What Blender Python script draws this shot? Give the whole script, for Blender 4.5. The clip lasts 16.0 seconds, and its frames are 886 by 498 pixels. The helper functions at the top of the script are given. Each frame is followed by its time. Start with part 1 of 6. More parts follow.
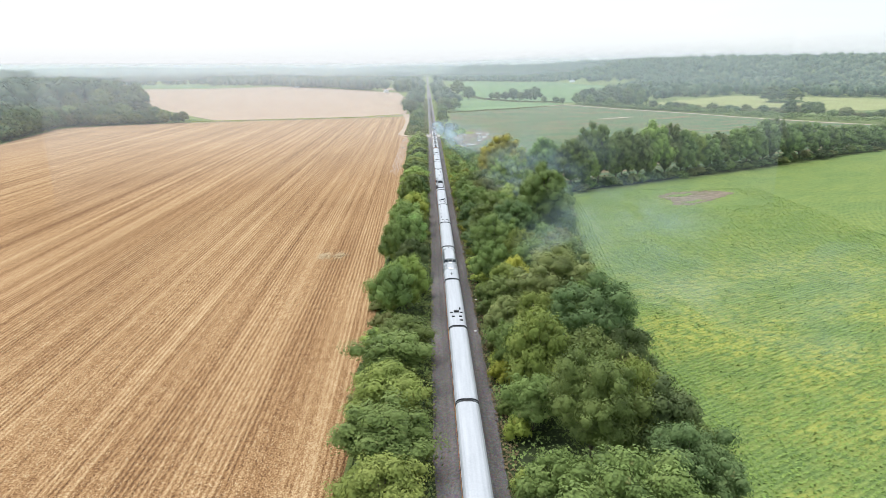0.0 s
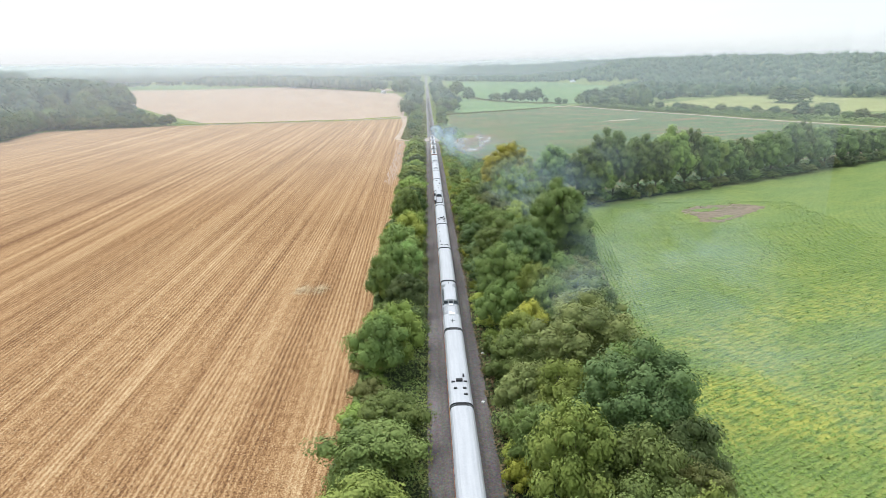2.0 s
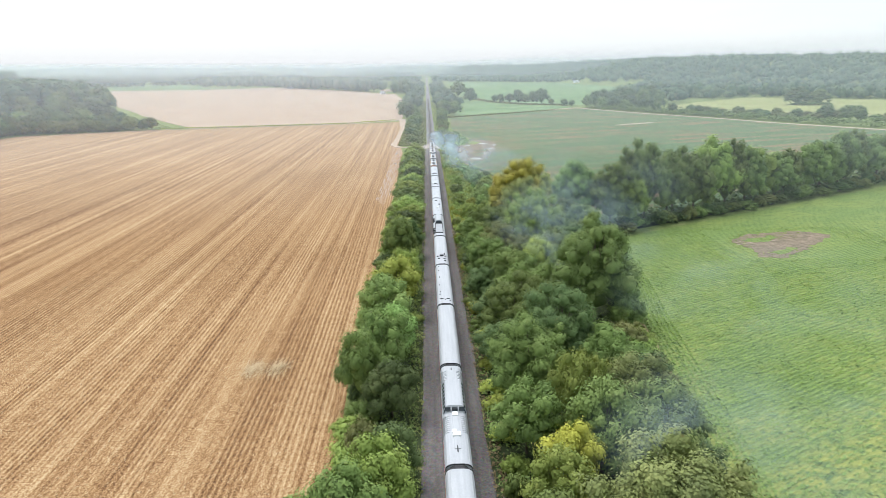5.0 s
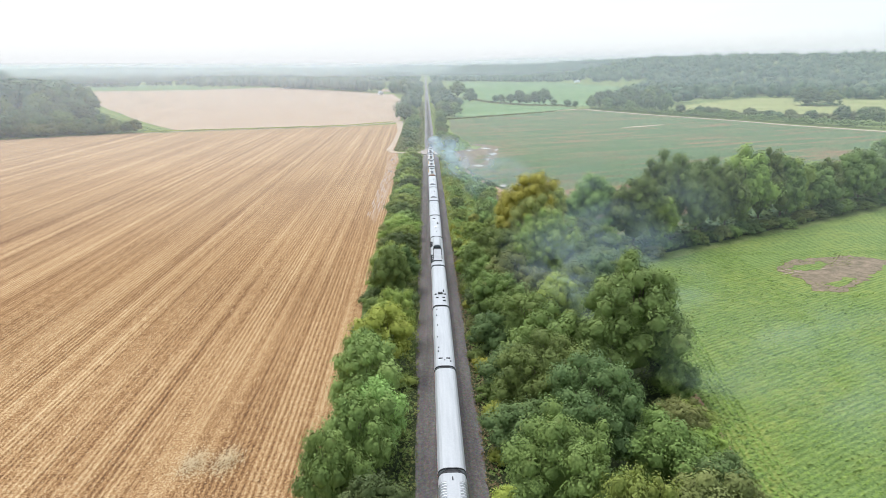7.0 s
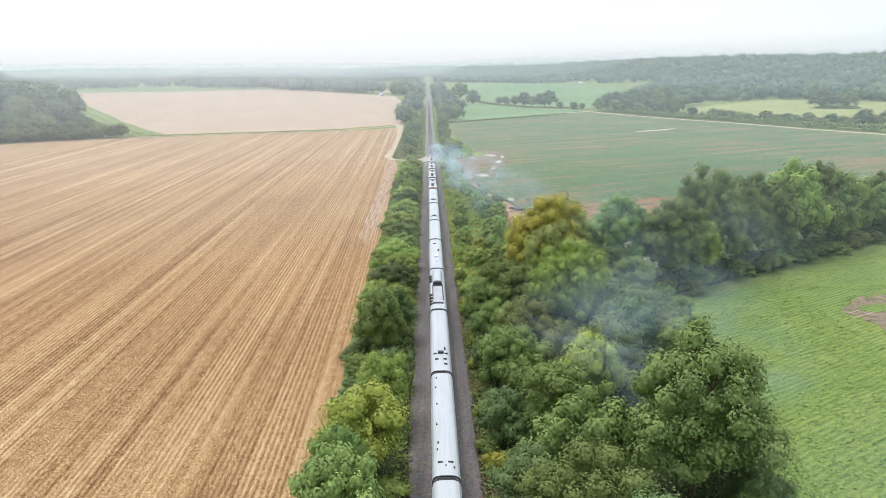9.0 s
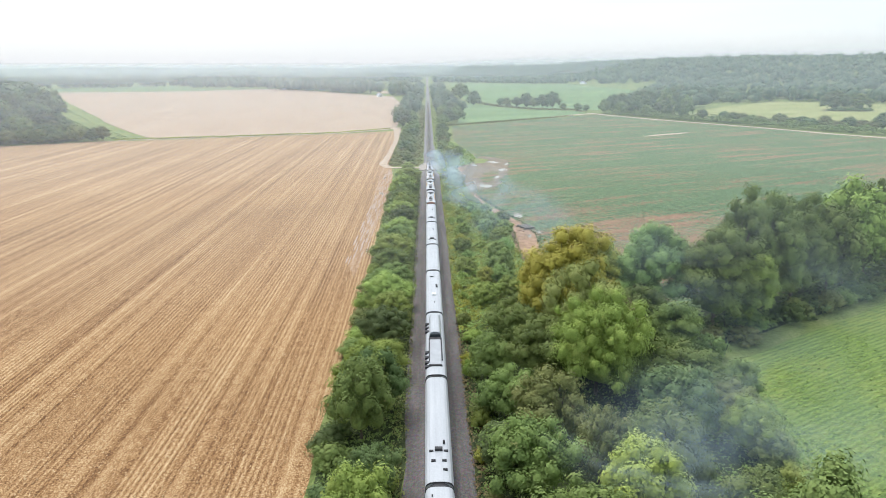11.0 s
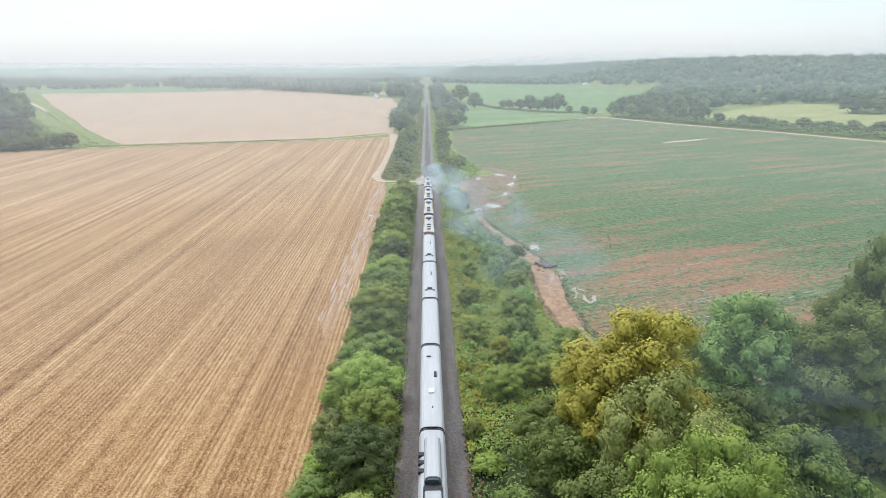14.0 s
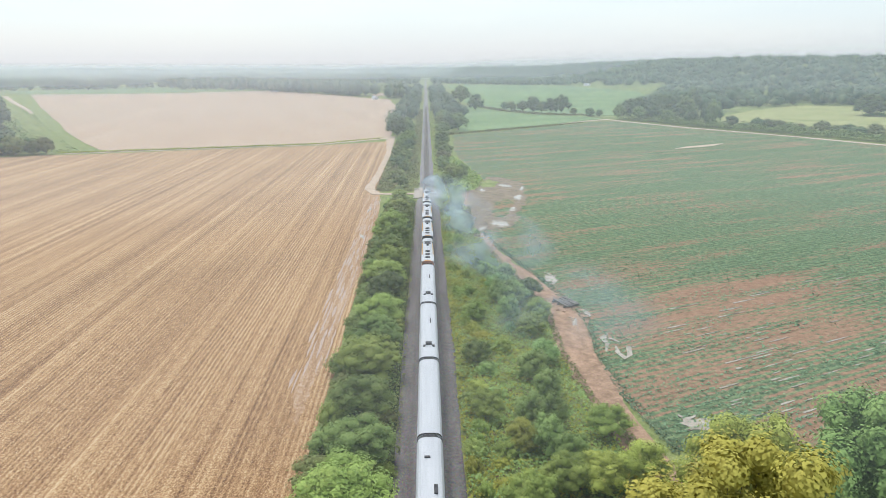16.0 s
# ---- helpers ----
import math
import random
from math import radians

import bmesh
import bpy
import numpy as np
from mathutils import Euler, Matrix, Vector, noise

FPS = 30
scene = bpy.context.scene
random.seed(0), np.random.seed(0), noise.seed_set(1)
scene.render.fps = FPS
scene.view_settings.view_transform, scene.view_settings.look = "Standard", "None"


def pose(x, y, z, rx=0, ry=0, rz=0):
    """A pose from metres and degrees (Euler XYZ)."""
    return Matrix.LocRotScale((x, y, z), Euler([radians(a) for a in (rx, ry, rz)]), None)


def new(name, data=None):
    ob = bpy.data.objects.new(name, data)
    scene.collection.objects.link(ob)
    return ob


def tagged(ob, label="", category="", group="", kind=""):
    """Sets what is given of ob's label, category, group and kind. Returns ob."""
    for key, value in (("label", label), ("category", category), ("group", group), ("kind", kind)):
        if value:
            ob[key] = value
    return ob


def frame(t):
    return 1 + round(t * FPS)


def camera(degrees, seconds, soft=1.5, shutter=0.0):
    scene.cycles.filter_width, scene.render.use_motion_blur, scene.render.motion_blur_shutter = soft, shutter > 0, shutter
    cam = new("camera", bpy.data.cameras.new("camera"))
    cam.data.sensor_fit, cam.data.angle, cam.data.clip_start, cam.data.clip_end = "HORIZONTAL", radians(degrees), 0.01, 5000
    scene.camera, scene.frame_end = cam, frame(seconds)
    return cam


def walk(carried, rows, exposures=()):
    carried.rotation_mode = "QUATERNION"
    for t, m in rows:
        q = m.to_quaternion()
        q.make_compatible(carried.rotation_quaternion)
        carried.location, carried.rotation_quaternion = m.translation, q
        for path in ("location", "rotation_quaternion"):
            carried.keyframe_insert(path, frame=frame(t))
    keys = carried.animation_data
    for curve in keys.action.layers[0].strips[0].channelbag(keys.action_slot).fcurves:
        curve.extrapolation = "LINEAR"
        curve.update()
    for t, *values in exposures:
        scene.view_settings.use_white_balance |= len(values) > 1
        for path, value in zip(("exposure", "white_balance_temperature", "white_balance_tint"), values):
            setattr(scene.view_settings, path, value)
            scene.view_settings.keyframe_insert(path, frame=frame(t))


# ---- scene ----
cam = camera(68.0, 16.0, soft=0.8)
METRES, EYE, TILT, LEAN, TURN = 209.8, 47.0, 0.0, 0.0, -1.4
ROWS = [
    (0.0, 0.0, 0.0, 0.0, -0.04, -15.51, 0.15),
    (0.5, 0.0, 0.0312, 0.0002, -0.06, -15.5, 0.17),
    (1.0, 0.0001, 0.0625, 0.0005, -0.09, -15.5, 0.2),
    (1.5, 0.0002, 0.0935, 0.0007, -0.12, -15.51, 0.22),
    (2.0, 0.0002, 0.1247, 0.0008, -0.14, -15.51, 0.24),
    (2.5, 0.0002, 0.1562, 0.0008, -0.15, -15.5, 0.21),
    (3.0, 0.0002, 0.1874, 0.0008, -0.16, -15.5, 0.18),
    (3.5, 0.0006, 0.2183, 0.0008, -0.15, -15.52, 0.17),
    (4.0, 0.0007, 0.2495, 0.0008, -0.04, -15.5, 0.19),
    (6.5, 0.0011, 0.4043, 0.0014, -0.13, -15.55, 0.22),
    (7.0, 0.0012, 0.4359, 0.0015, -0.13, -15.55, 0.2),
    (7.5, 0.0012, 0.4671, 0.0019, 0.08, -15.56, 0.17),
    (8.0, 0.0016, 0.4985, 0.002, 0.12, -15.56, 0.2),
    (8.5, 0.0021, 0.5301, 0.0021, 0.1, -15.51, 0.22),
    (9.0, 0.0022, 0.5616, 0.0024, 0.07, -15.48, 0.2),
    (11.5, 0.0021, 0.7177, 0.0035, 0.04, -15.49, 0.05),
    (12.0, 0.002, 0.7487, 0.0034, 0.04, -15.49, 0.04),
    (12.5, 0.0017, 0.7799, 0.0034, 0.02, -15.47, 0.06),
    (13.0, 0.0016, 0.8111, 0.0033, 0.02, -15.46, 0.08),
    (13.5, 0.0013, 0.8424, 0.0035, -0.0, -15.46, 0.08),
    (14.0, 0.0006, 0.8739, 0.0038, -0.01, -15.45, 0.04),
    (14.5, -0.0001, 0.9056, 0.0042, -0.03, -15.45, -0.01),
    (15.0, -0.0006, 0.9374, 0.0045, -0.04, -15.46, -0.01),
    (15.5, -0.001, 0.9689, 0.0046, -0.05, -15.42, 0.03),
    (16.0, -0.0015, 0.9999, 0.005, -0.07, -15.42, 0.03),
]
walk(cam, [(t, pose(0, 0, EYE, TILT, LEAN, TURN) @ pose(METRES * x, METRES * y, METRES * z, 90 + pitch, roll, yaw)) for t, x, y, z, yaw, pitch, roll in ROWS], exposures=[(0.0, 0.37), (9.0, 0.36), (13.5, 0.28), (16.0, 0.19)])

# ---- light and sky: a bright, even overcast day ----
world = bpy.data.worlds.new("overcast_sky")
scene.world = world
world.use_nodes = True
wn, wl = world.node_tree.nodes, world.node_tree.links
wn.clear()
SUN_ELEV, SUN_TURN = 64.0, -30.0
sky = wn.new("ShaderNodeTexSky")
sky.sky_type, sky.sun_disc = "NISHITA", False
sky.sun_elevation, sky.sun_rotation = radians(SUN_ELEV), radians(SUN_TURN)
sky.dust_density, sky.air_density = 3.0, 1.0
wbg1 = wn.new("ShaderNodeBackground")
wbg1.inputs["Strength"].default_value = 0.05
wl.new(sky.outputs[0], wbg1.inputs["Color"])
# the closed cloud deck, with soft darker swells
wco = wn.new("ShaderNodeTexCoord")
wmap = wn.new("ShaderNodeMapping")
wmap.inputs["Scale"].default_value = (1.2, 1.2, 7.0)
wl.new(wco.outputs["Generated"], wmap.inputs["Vector"])
wno = wn.new("ShaderNodeTexNoise")
wno.inputs["Scale"].default_value, wno.inputs["Detail"].default_value = 2.2, 5.0
wl.new(wmap.outputs[0], wno.inputs["Vector"])
wra = wn.new("ShaderNodeValToRGB")
wra.color_ramp.elements[0].position, wra.color_ramp.elements[1].position = 0.35, 0.62
wra.color_ramp.elements[0].color = (0.82, 0.94, 0.99, 1)
wra.color_ramp.elements[1].color = (0.90, 0.985, 1.0, 1)
wl.new(wno.outputs["Fac"], wra.inputs["Fac"])
# the deck greys a little towards the horizon
wsep = wn.new("ShaderNodeSeparateXYZ")
wl.new(wco.outputs["Generated"], wsep.inputs[0])
wlow = wn.new("ShaderNodeMapRange")
wlow.interpolation_type = "SMOOTHSTEP"
wlow.inputs["From Min"].default_value, wlow.inputs["From Max"].default_value = -0.01, 0.09
wl.new(wsep.outputs["Z"], wlow.inputs["Value"])
wmix = wn.new("ShaderNodeMix")
wmix.data_type = "RGBA"
wl.new(wlow.outputs[0], wmix.inputs["Factor"])
wmix.inputs["A"].default_value = (0.88, 0.925, 0.99, 1)
wl.new(wra.outputs[0], wmix.inputs["B"])
wbg2 = wn.new("ShaderNodeBackground")
wbg2.inputs["Strength"].default_value = 0.70
wl.new(wmix.outputs["Result"], wbg2.inputs["Color"])
wadd = wn.new("ShaderNodeAddShader")
wl.new(wbg1.outputs[0], wadd.inputs[0])
wl.new(wbg2.outputs[0], wadd.inputs[1])
wout = wn.new("ShaderNodeOutputWorld")
wl.new(wadd.outputs[0], wout.inputs["Surface"])
sun_data = bpy.data.lights.new("sun", "SUN")
sun_data.energy, sun_data.angle, sun_data.color = 2.15, radians(40), (1.0, 0.985, 1.0)
sun = new("sun", sun_data)
sun.rotation_euler = (radians(90 - SUN_ELEV), 0, radians(180 - SUN_TURN))


# ---- materials ----
class Nodes:
    """A small builder for node materials in world coordinates."""

    def __init__(self, name):
        self.m = bpy.data.materials.new(name)
        self.m.use_nodes = True
        self.n, self.l = self.m.node_tree.nodes, self.m.node_tree.links
        self.b = self.n["Principled BSDF"]
        self.pos = self.n.new("ShaderNodeNewGeometry").outputs["Position"]

    def put(self, sock, v):
        if isinstance(v, (int, float)):
            sock.default_value = v
        elif isinstance(v, tuple):
            sock.default_value = v if len(v) == len(sock.default_value) else (*v, 1.0)
        else:
            self.l.new(v, sock)

    def place(self, scale=(1, 1, 1), turn=0.0):
        """World position, turned about z by degrees and then scaled."""
        src = self.pos
        if turn:
            r = self.n.new("ShaderNodeVectorRotate")
            r.rotation_type = "Z_AXIS"
            r.inputs["Angle"].default_value = radians(-turn)
            self.l.new(src, r.inputs["Vector"])
            src = r.outputs[0]
        k = self.n.new("ShaderNodeVectorMath")
        k.operation = "MULTIPLY"
        self.l.new(src, k.inputs[0])
        k.inputs[1].default_value = scale
        return k.outputs[0]

    def noise(self, vec, scale=1.0, detail=3.0, rough=0.55, warp=0.0):
        t = self.n.new("ShaderNodeTexNoise")
        t.inputs["Scale"].default_value, t.inputs["Detail"].default_value = scale, detail
        t.inputs["Roughness"].default_value, t.inputs["Distortion"].default_value = rough, warp
        self.l.new(vec, t.inputs["Vector"])
        return t.outputs["Fac"]

    def math(self, op, a, b=0.0, c=0.0):
        t = self.n.new("ShaderNodeMath")
        t.operation = op
        for s, v in zip(t.inputs, (a, b, c)):
            self.put(s, v)
        return t.outputs[0]

    def ramp(self, fac, *stops):
        t = self.n.new("ShaderNodeValToRGB")
        e = t.color_ramp.elements
        while len(e) < len(stops):
            e.new(0.5)
        for el, (p, c) in zip(e, stops):
            el.position, el.color = p, (*c, 1.0) if len(c) == 3 else c
        self.l.new(fac, t.inputs["Fac"])
        return t.outputs["Color"]

    def grey(self, fac, a, b):
        t = self.n.new("ShaderNodeMapRange")
        t.interpolation_type = "SMOOTHSTEP"
        t.inputs["From Min"].default_value, t.inputs["From Max"].default_value = a, b
        self.l.new(fac, t.inputs["Value"])
        return t.outputs[0]

    def mix(self, fac, a, b, how="MIX"):
        t = self.n.new("ShaderNodeMix")
        t.data_type, t.blend_type = "RGBA", how
        self.put(t.inputs["Factor"], fac)
        self.put(t.inputs["A"], a)
        self.put(t.inputs["B"], b)
        return t.outputs["Result"]

    def wave(self, x, period):
        """-1 to 1 across the given coordinate socket."""
        return self.math("SINE", self.math("MULTIPLY", x, 2 * math.pi / period))

    def split(self, vec):
        t = self.n.new("ShaderNodeSeparateXYZ")
        self.l.new(vec, t.inputs[0])
        return t.outputs

    def done(self, colour, rough=0.9, metal=0.0, bump=None, far=0.05, spec=0.3, power=0.6):
        self.put(self.b.inputs["Base Color"], colour)
        self.put(self.b.inputs["Roughness"], rough)
        self.put(self.b.inputs["Metallic"], metal)
        self.put(self.b.inputs["Specular IOR Level"], spec)
        if bump is not None:
            t = self.n.new("ShaderNodeBump")
            t.inputs["Strength"].default_value, t.inputs["Distance"].default_value = power, far
            self.l.new(bump, t.inputs["Height"])
            self.l.new(t.outputs[0], self.b.inputs["Normal"])
        return self.m


def plain(name, a, b, scale=1.5, rough=0.7, metal=0.0, far=0.01, spec=0.3, fine=14.0):
    """Two close tones mottled at two scales, with a fine relief."""
    k = Nodes(name)
    big = k.noise(k.place(), scale, 4)
    small = k.noise(k.place(), fine, 3)
    f = k.math("MULTIPLY_ADD", small, 0.4, k.math("MULTIPLY", big, 0.6))
    return k.done(k.ramp(f, (0.35, a), (0.65, b)), rough, metal, small, far, spec)


def leaf_material(name, dark, mid, light, odd):
    """Leaves that vary from leaf to leaf and from tree to tree, a little light passing through."""
    k = Nodes(name)
    geo = k.n.new("ShaderNodeNewGeometry")
    info = k.n.new("ShaderNodeObjectInfo")
    big = k.noise(k.place(), 0.22, 3)
    fine = k.noise(k.place(), 3.4, 3, 0.65)
    f = k.math("ADD", k.math("MULTIPLY", geo.outputs["Random Per Island"], 0.10), k.math("MULTIPLY", big, 0.72))
    f = k.math("MULTIPLY_ADD", k.math("SUBTRACT", fine, 0.5), 0.45, k.math("ADD", f, 0.105))
    col = k.ramp(f, (0.2, dark), (0.52, mid), (0.82, light))
    col = k.mix(k.grey(k.noise(k.place(), 0.75, 2), 0.66, 0.76), col, odd)
    hue = k.n.new("ShaderNodeHueSaturation")
    k.l.new(k.math("MULTIPLY_ADD", info.outputs["Random"], 0.030, 0.486), hue.inputs["Hue"])
    k.l.new(k.math("MULTIPLY_ADD", info.outputs["Random"], 0.48, 0.86), hue.inputs["Value"])
    hue.inputs["Saturation"].default_value = 1.04
    k.l.new(col, hue.inputs["Color"])
    col = hue.outputs[0]
    k.done(col, 0.65, spec=0.2)
    tr = k.n.new("ShaderNodeBsdfTranslucent")
    k.l.new(col, tr.inputs["Color"])
    mx = k.n.new("ShaderNodeMixShader")
    mx.inputs[0].default_value = 0.06
    k.l.new(k.b.outputs[0], mx.inputs[1])
    k.l.new(tr.outputs[0], mx.inputs[2])
    k.l.new(mx.outputs[0], k.n["Material Output"].inputs["Surface"])
    return k.m


LEAF = {
    "dark": leaf_material("leaves_dark", (0.052, 0.080, 0.034), (0.108, 0.152, 0.056), (0.185, 0.232, 0.092), (0.165, 0.172, 0.068)),
    "mid": leaf_material("leaves_green", (0.066, 0.098, 0.034), (0.152, 0.204, 0.060), (0.252, 0.306, 0.104), (0.230, 0.232, 0.088)),
    "fresh": leaf_material("leaves_fresh", (0.095, 0.150, 0.048), (0.190, 0.275, 0.088), (0.290, 0.370, 0.132), (0.26, 0.31, 0.11)),
    "bright": leaf_material("leaves_bright", (0.118, 0.165, 0.044), (0.235, 0.300, 0.076), (0.360, 0.410, 0.124), (0.325, 0.33, 0.095)),
    "olive": leaf_material("leaves_olive", (0.078, 0.092, 0.036), (0.176, 0.195, 0.068), (0.284, 0.290, 0.112), (0.245, 0.210, 0.089)),
    "yellow": leaf_material("leaves_turning", (0.26, 0.255, 0.05), (0.44, 0.425, 0.09), (0.56, 0.54, 0.13), (0.44, 0.40, 0.10)),
    "lime": leaf_material("leaves_lime", (0.150, 0.180, 0.042), (0.300, 0.332, 0.074), (0.430, 0.450, 0.118), (0.38, 0.36, 0.10)),
    "moss": leaf_material("leaves_moss", (0.125, 0.138, 0.05), (0.245, 0.255, 0.088), (0.355, 0.355, 0.135), (0.32, 0.29, 0.11)),
    "willow": leaf_material("leaves_willow", (0.115, 0.175, 0.058), (0.225, 0.315, 0.099), (0.325, 0.415, 0.151), (0.290, 0.345, 0.128)),
}


def wood_material(name, dark, mid, light):
    """Crowns of a far wood: tone changes from crown to crown."""
    k = Nodes(name)
    a = k.noise(k.place((1, 1, 0.3)), 0.085, 3, 0.6)
    b = k.noise(k.place((1, 1, 0.3)), 0.012, 2)
    f = k.math("MULTIPLY_ADD", a, 0.7, k.math("MULTIPLY", b, 0.3))
    return k.done(k.ramp(f, (0.36, dark), (0.5, mid), (0.64, light)), 0.7, spec=0.2)


LEAF["wood"] = wood_material("wood_crowns", (0.036, 0.068, 0.042), (0.080, 0.130, 0.072), (0.165, 0.205, 0.10))
LEAF["crop"] = leaf_material("crop_leaves", (0.085, 0.145, 0.082), (0.14, 0.215, 0.118), (0.19, 0.27, 0.15), (0.18, 0.23, 0.12))
LEAF["bean"] = leaf_material("bean_leaves", (0.125, 0.185, 0.046), (0.190, 0.268, 0.068), (0.262, 0.335, 0.092), (0.30, 0.34, 0.085))
LEAF["gold"] = leaf_material("weeds_gold", (0.14, 0.155, 0.03), (0.30, 0.31, 0.058), (0.44, 0.43, 0.09), (0.36, 0.30, 0.08))
LEAF["russet"] = leaf_material("weeds_russet", (0.08, 0.06, 0.035), (0.17, 0.13, 0.07), (0.26, 0.21, 0.12), (0.20, 0.11, 0.07))
BARK = plain("bark", (0.10, 0.08, 0.06), (0.20, 0.17, 0.13), 2.0, 0.95, far=0.03)

# stubble of a harvested maize field: swaths of pale straw, rows of cut stalks, bare brown soil
k = Nodes("stubble")
sx, sy, sz = k.split(k.place((1, 1, 1), 0.6))
wob = k.math("MULTIPLY_ADD", k.noise(k.place((0.3, 0.05, 1)), 1.0, 2), 0.45, sx)
swath = k.noise(k.place((0.55, 0.003, 0), 0.6), 1.0, 3, 0.6)
broad = k.noise(k.place((0.17, 0.0022, 0), 0.6), 1.0, 4, 0.62)
patch = k.noise(k.place((0.03, 0.02, 0)), 1.0, 3)
clod = k.noise(k.place((1.0, 0.5, 1)), 1.0, 3, 0.7)
speck = k.noise(k.place((4.6, 3.4, 1)), 1.0, 2, 0.75)
rows = k.math("MULTIPLY", k.wave(wob, 0.78), k.grey(k.noise(k.place((0.14, 0.01, 0)), 1.0, 2), 0.3, 0.65))
f = k.math("MULTIPLY_ADD", swath, 0.66, k.math("MULTIPLY_ADD", broad, 0.44, -0.07))
f = k.math("ADD", f, k.math("MULTIPLY", k.math("SUBTRACT", patch, 0.5), 0.2))
f = k.math("MULTIPLY_ADD", k.math("SUBTRACT", clod, 0.5), 0.5, f)
f = k.math("MULTIPLY_ADD", k.math("SUBTRACT", speck, 0.5), 1.4, f)
f = k.math("MULTIPLY_ADD", rows, 0.115, f)
col = k.ramp(f, (0.20, (0.098, 0.048, 0.022)), (0.40, (0.244, 0.132, 0.060)), (0.56, (0.370, 0.224, 0.108)), (0.84, (0.590, 0.444, 0.264)))
# distance haze put into the colour: the stubble pales with y
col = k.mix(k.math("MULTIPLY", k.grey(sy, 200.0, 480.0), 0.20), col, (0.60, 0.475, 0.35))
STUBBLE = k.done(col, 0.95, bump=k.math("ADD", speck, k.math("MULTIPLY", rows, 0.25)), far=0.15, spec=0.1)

k = Nodes("stubble_far")
swath = k.noise(k.place((0.05, 0.006, 0), 8), 1.0, 3, 0.6)
speck = k.noise(k.place((0.5, 0.3, 1)), 1.0, 4, 0.7)
f = k.math("MULTIPLY_ADD", swath, 0.35, k.math("MULTIPLY_ADD", speck, 0.35, 0.15))
STUBBLE_FAR = k.done(k.ramp(f, (0.33, (0.343, 0.244, 0.175)), (0.5, (0.415, 0.315, 0.232)), (0.7, (0.479, 0.386, 0.297))), 0.95, bump=speck, far=0.15, spec=0.1)

# soya in leaf, some of it turning yellow, drilled in rows
def soya_material(name, turn):
    k = Nodes(name)
    sx, sy, sz = k.split(k.place((1, 1, 1), turn))
    wob = k.math("MULTIPLY_ADD", k.noise(k.place((0.3, 0.3, 1)), 1.0, 2), 0.5, sy)
    rows = k.wave(wob, 0.92)
    leafy = k.noise(k.place((2.2, 2.8, 1), turn), 1.0, 4, 0.7)
    clump = k.noise(k.place((0.45, 0.75, 0), turn), 1.0, 3, 0.6)
    tram = k.noise(k.place((0.05, 0.5, 0), turn), 1.0, 3, 0.6)
    patch = k.noise(k.place((0.035, 0.06, 0), turn), 1.0, 4, 0.6)
    gap = k.grey(k.noise(k.place((0.12, 0.9, 0), turn), 1.0, 2, 0.5), 0.64, 0.72)
    f = k.math("MULTIPLY_ADD", k.math("SUBTRACT", leafy, 0.5), 1.3, k.math("MULTIPLY_ADD", rows, 0.12, 0.19))
    f = k.math("MULTIPLY_ADD", clump, 0.34, f)
    f = k.math("MULTIPLY_ADD", tram, 0.28, f)
    col = k.ramp(f, (0.18, (0.068, 0.114, 0.030)), (0.5, (0.142, 0.214, 0.058)), (0.84, (0.225, 0.300, 0.086)))
    yel = k.math("MULTIPLY", k.grey(patch, 0.38, 0.62), k.grey(clump, 0.34, 0.60))
    wx, wy, wz = k.split(k.pos)
    ripe = k.math("MULTIPLY_ADD", k.grey(wy, 115.0, 190.0), -0.55, 0.78)
    col = k.mix(k.math("MULTIPLY", yel, ripe), col, (0.36, 0.36, 0.075))
    col = k.mix(k.math("MULTIPLY", gap, 0.4), col, (0.075, 0.115, 0.035))
    return k.done(col, 0.8, bump=k.math("MULTIPLY_ADD", rows, 0.3, k.math("ADD", leafy, clump)), far=0.22, spec=0.2, power=0.7)


SOYA = soya_material("soya_crop", 28.5)

# low young crop over reddish soil, gappy where water stood
k = Nodes("young_crop")
sx, sy, sz = k.split(k.place((1, 1, 1), 24))
wob = k.math("MULTIPLY_ADD", k.noise(k.place((0.1, 0.1, 1)), 1.0, 2), 1.2, sy)
rows = k.wave(wob, 1.5)
leafy = k.noise(k.place((0.75, 0.75, 1)), 1.0, 5, 0.8)
band = k.noise(k.place((0.012, 0.11, 0), 24), 1.0, 4, 0.65)
big = k.noise(k.place((0.011, 0.016, 0)), 1.0, 3, 0.5)
hole = k.n.new("ShaderNodeVectorMath")
hole.operation = "DISTANCE"
k.l.new(k.place((1, 1.0, 0)), hole.inputs[0])
hole.inputs[1].default_value = (67, 318, 0)
near = k.math("SUBTRACT", 1.0, k.grey(hole.outputs["Value"], 10.0, 56.0))
f = k.math("MULTIPLY_ADD", k.math("SUBTRACT", leafy, 0.5), 1.7, k.math("MULTIPLY_ADD", rows, 0.12, 0.44))
green = k.ramp(f, (0.25, (0.058, 0.098, 0.050)), (0.5, (0.116, 0.176, 0.086)), (0.75, (0.190, 0.255, 0.125)))
bare = k.math("ADD", k.math("MULTIPLY_ADD", band, 0.95, -0.2), k.math("MULTIPLY", big, 0.35))
bare = k.math("ADD", bare, k.math("MULTIPLY", near, 0.13))
bare = k.math("ADD", bare, k.math("MULTIPLY", rows, -0.07))
bare = k.math("ADD", bare, k.math("MULTIPLY", k.math("SUBTRACT", leafy, 0.5), 0.6))
soil = k.ramp(leafy, (0.3, (0.19, 0.105, 0.064)), (0.7, (0.33, 0.205, 0.132)))
YOUNG = k.done(k.mix(k.grey(bare, 0.46, 0.62), green, soil), 0.9, bump=leafy, far=0.2, spec=0.15)

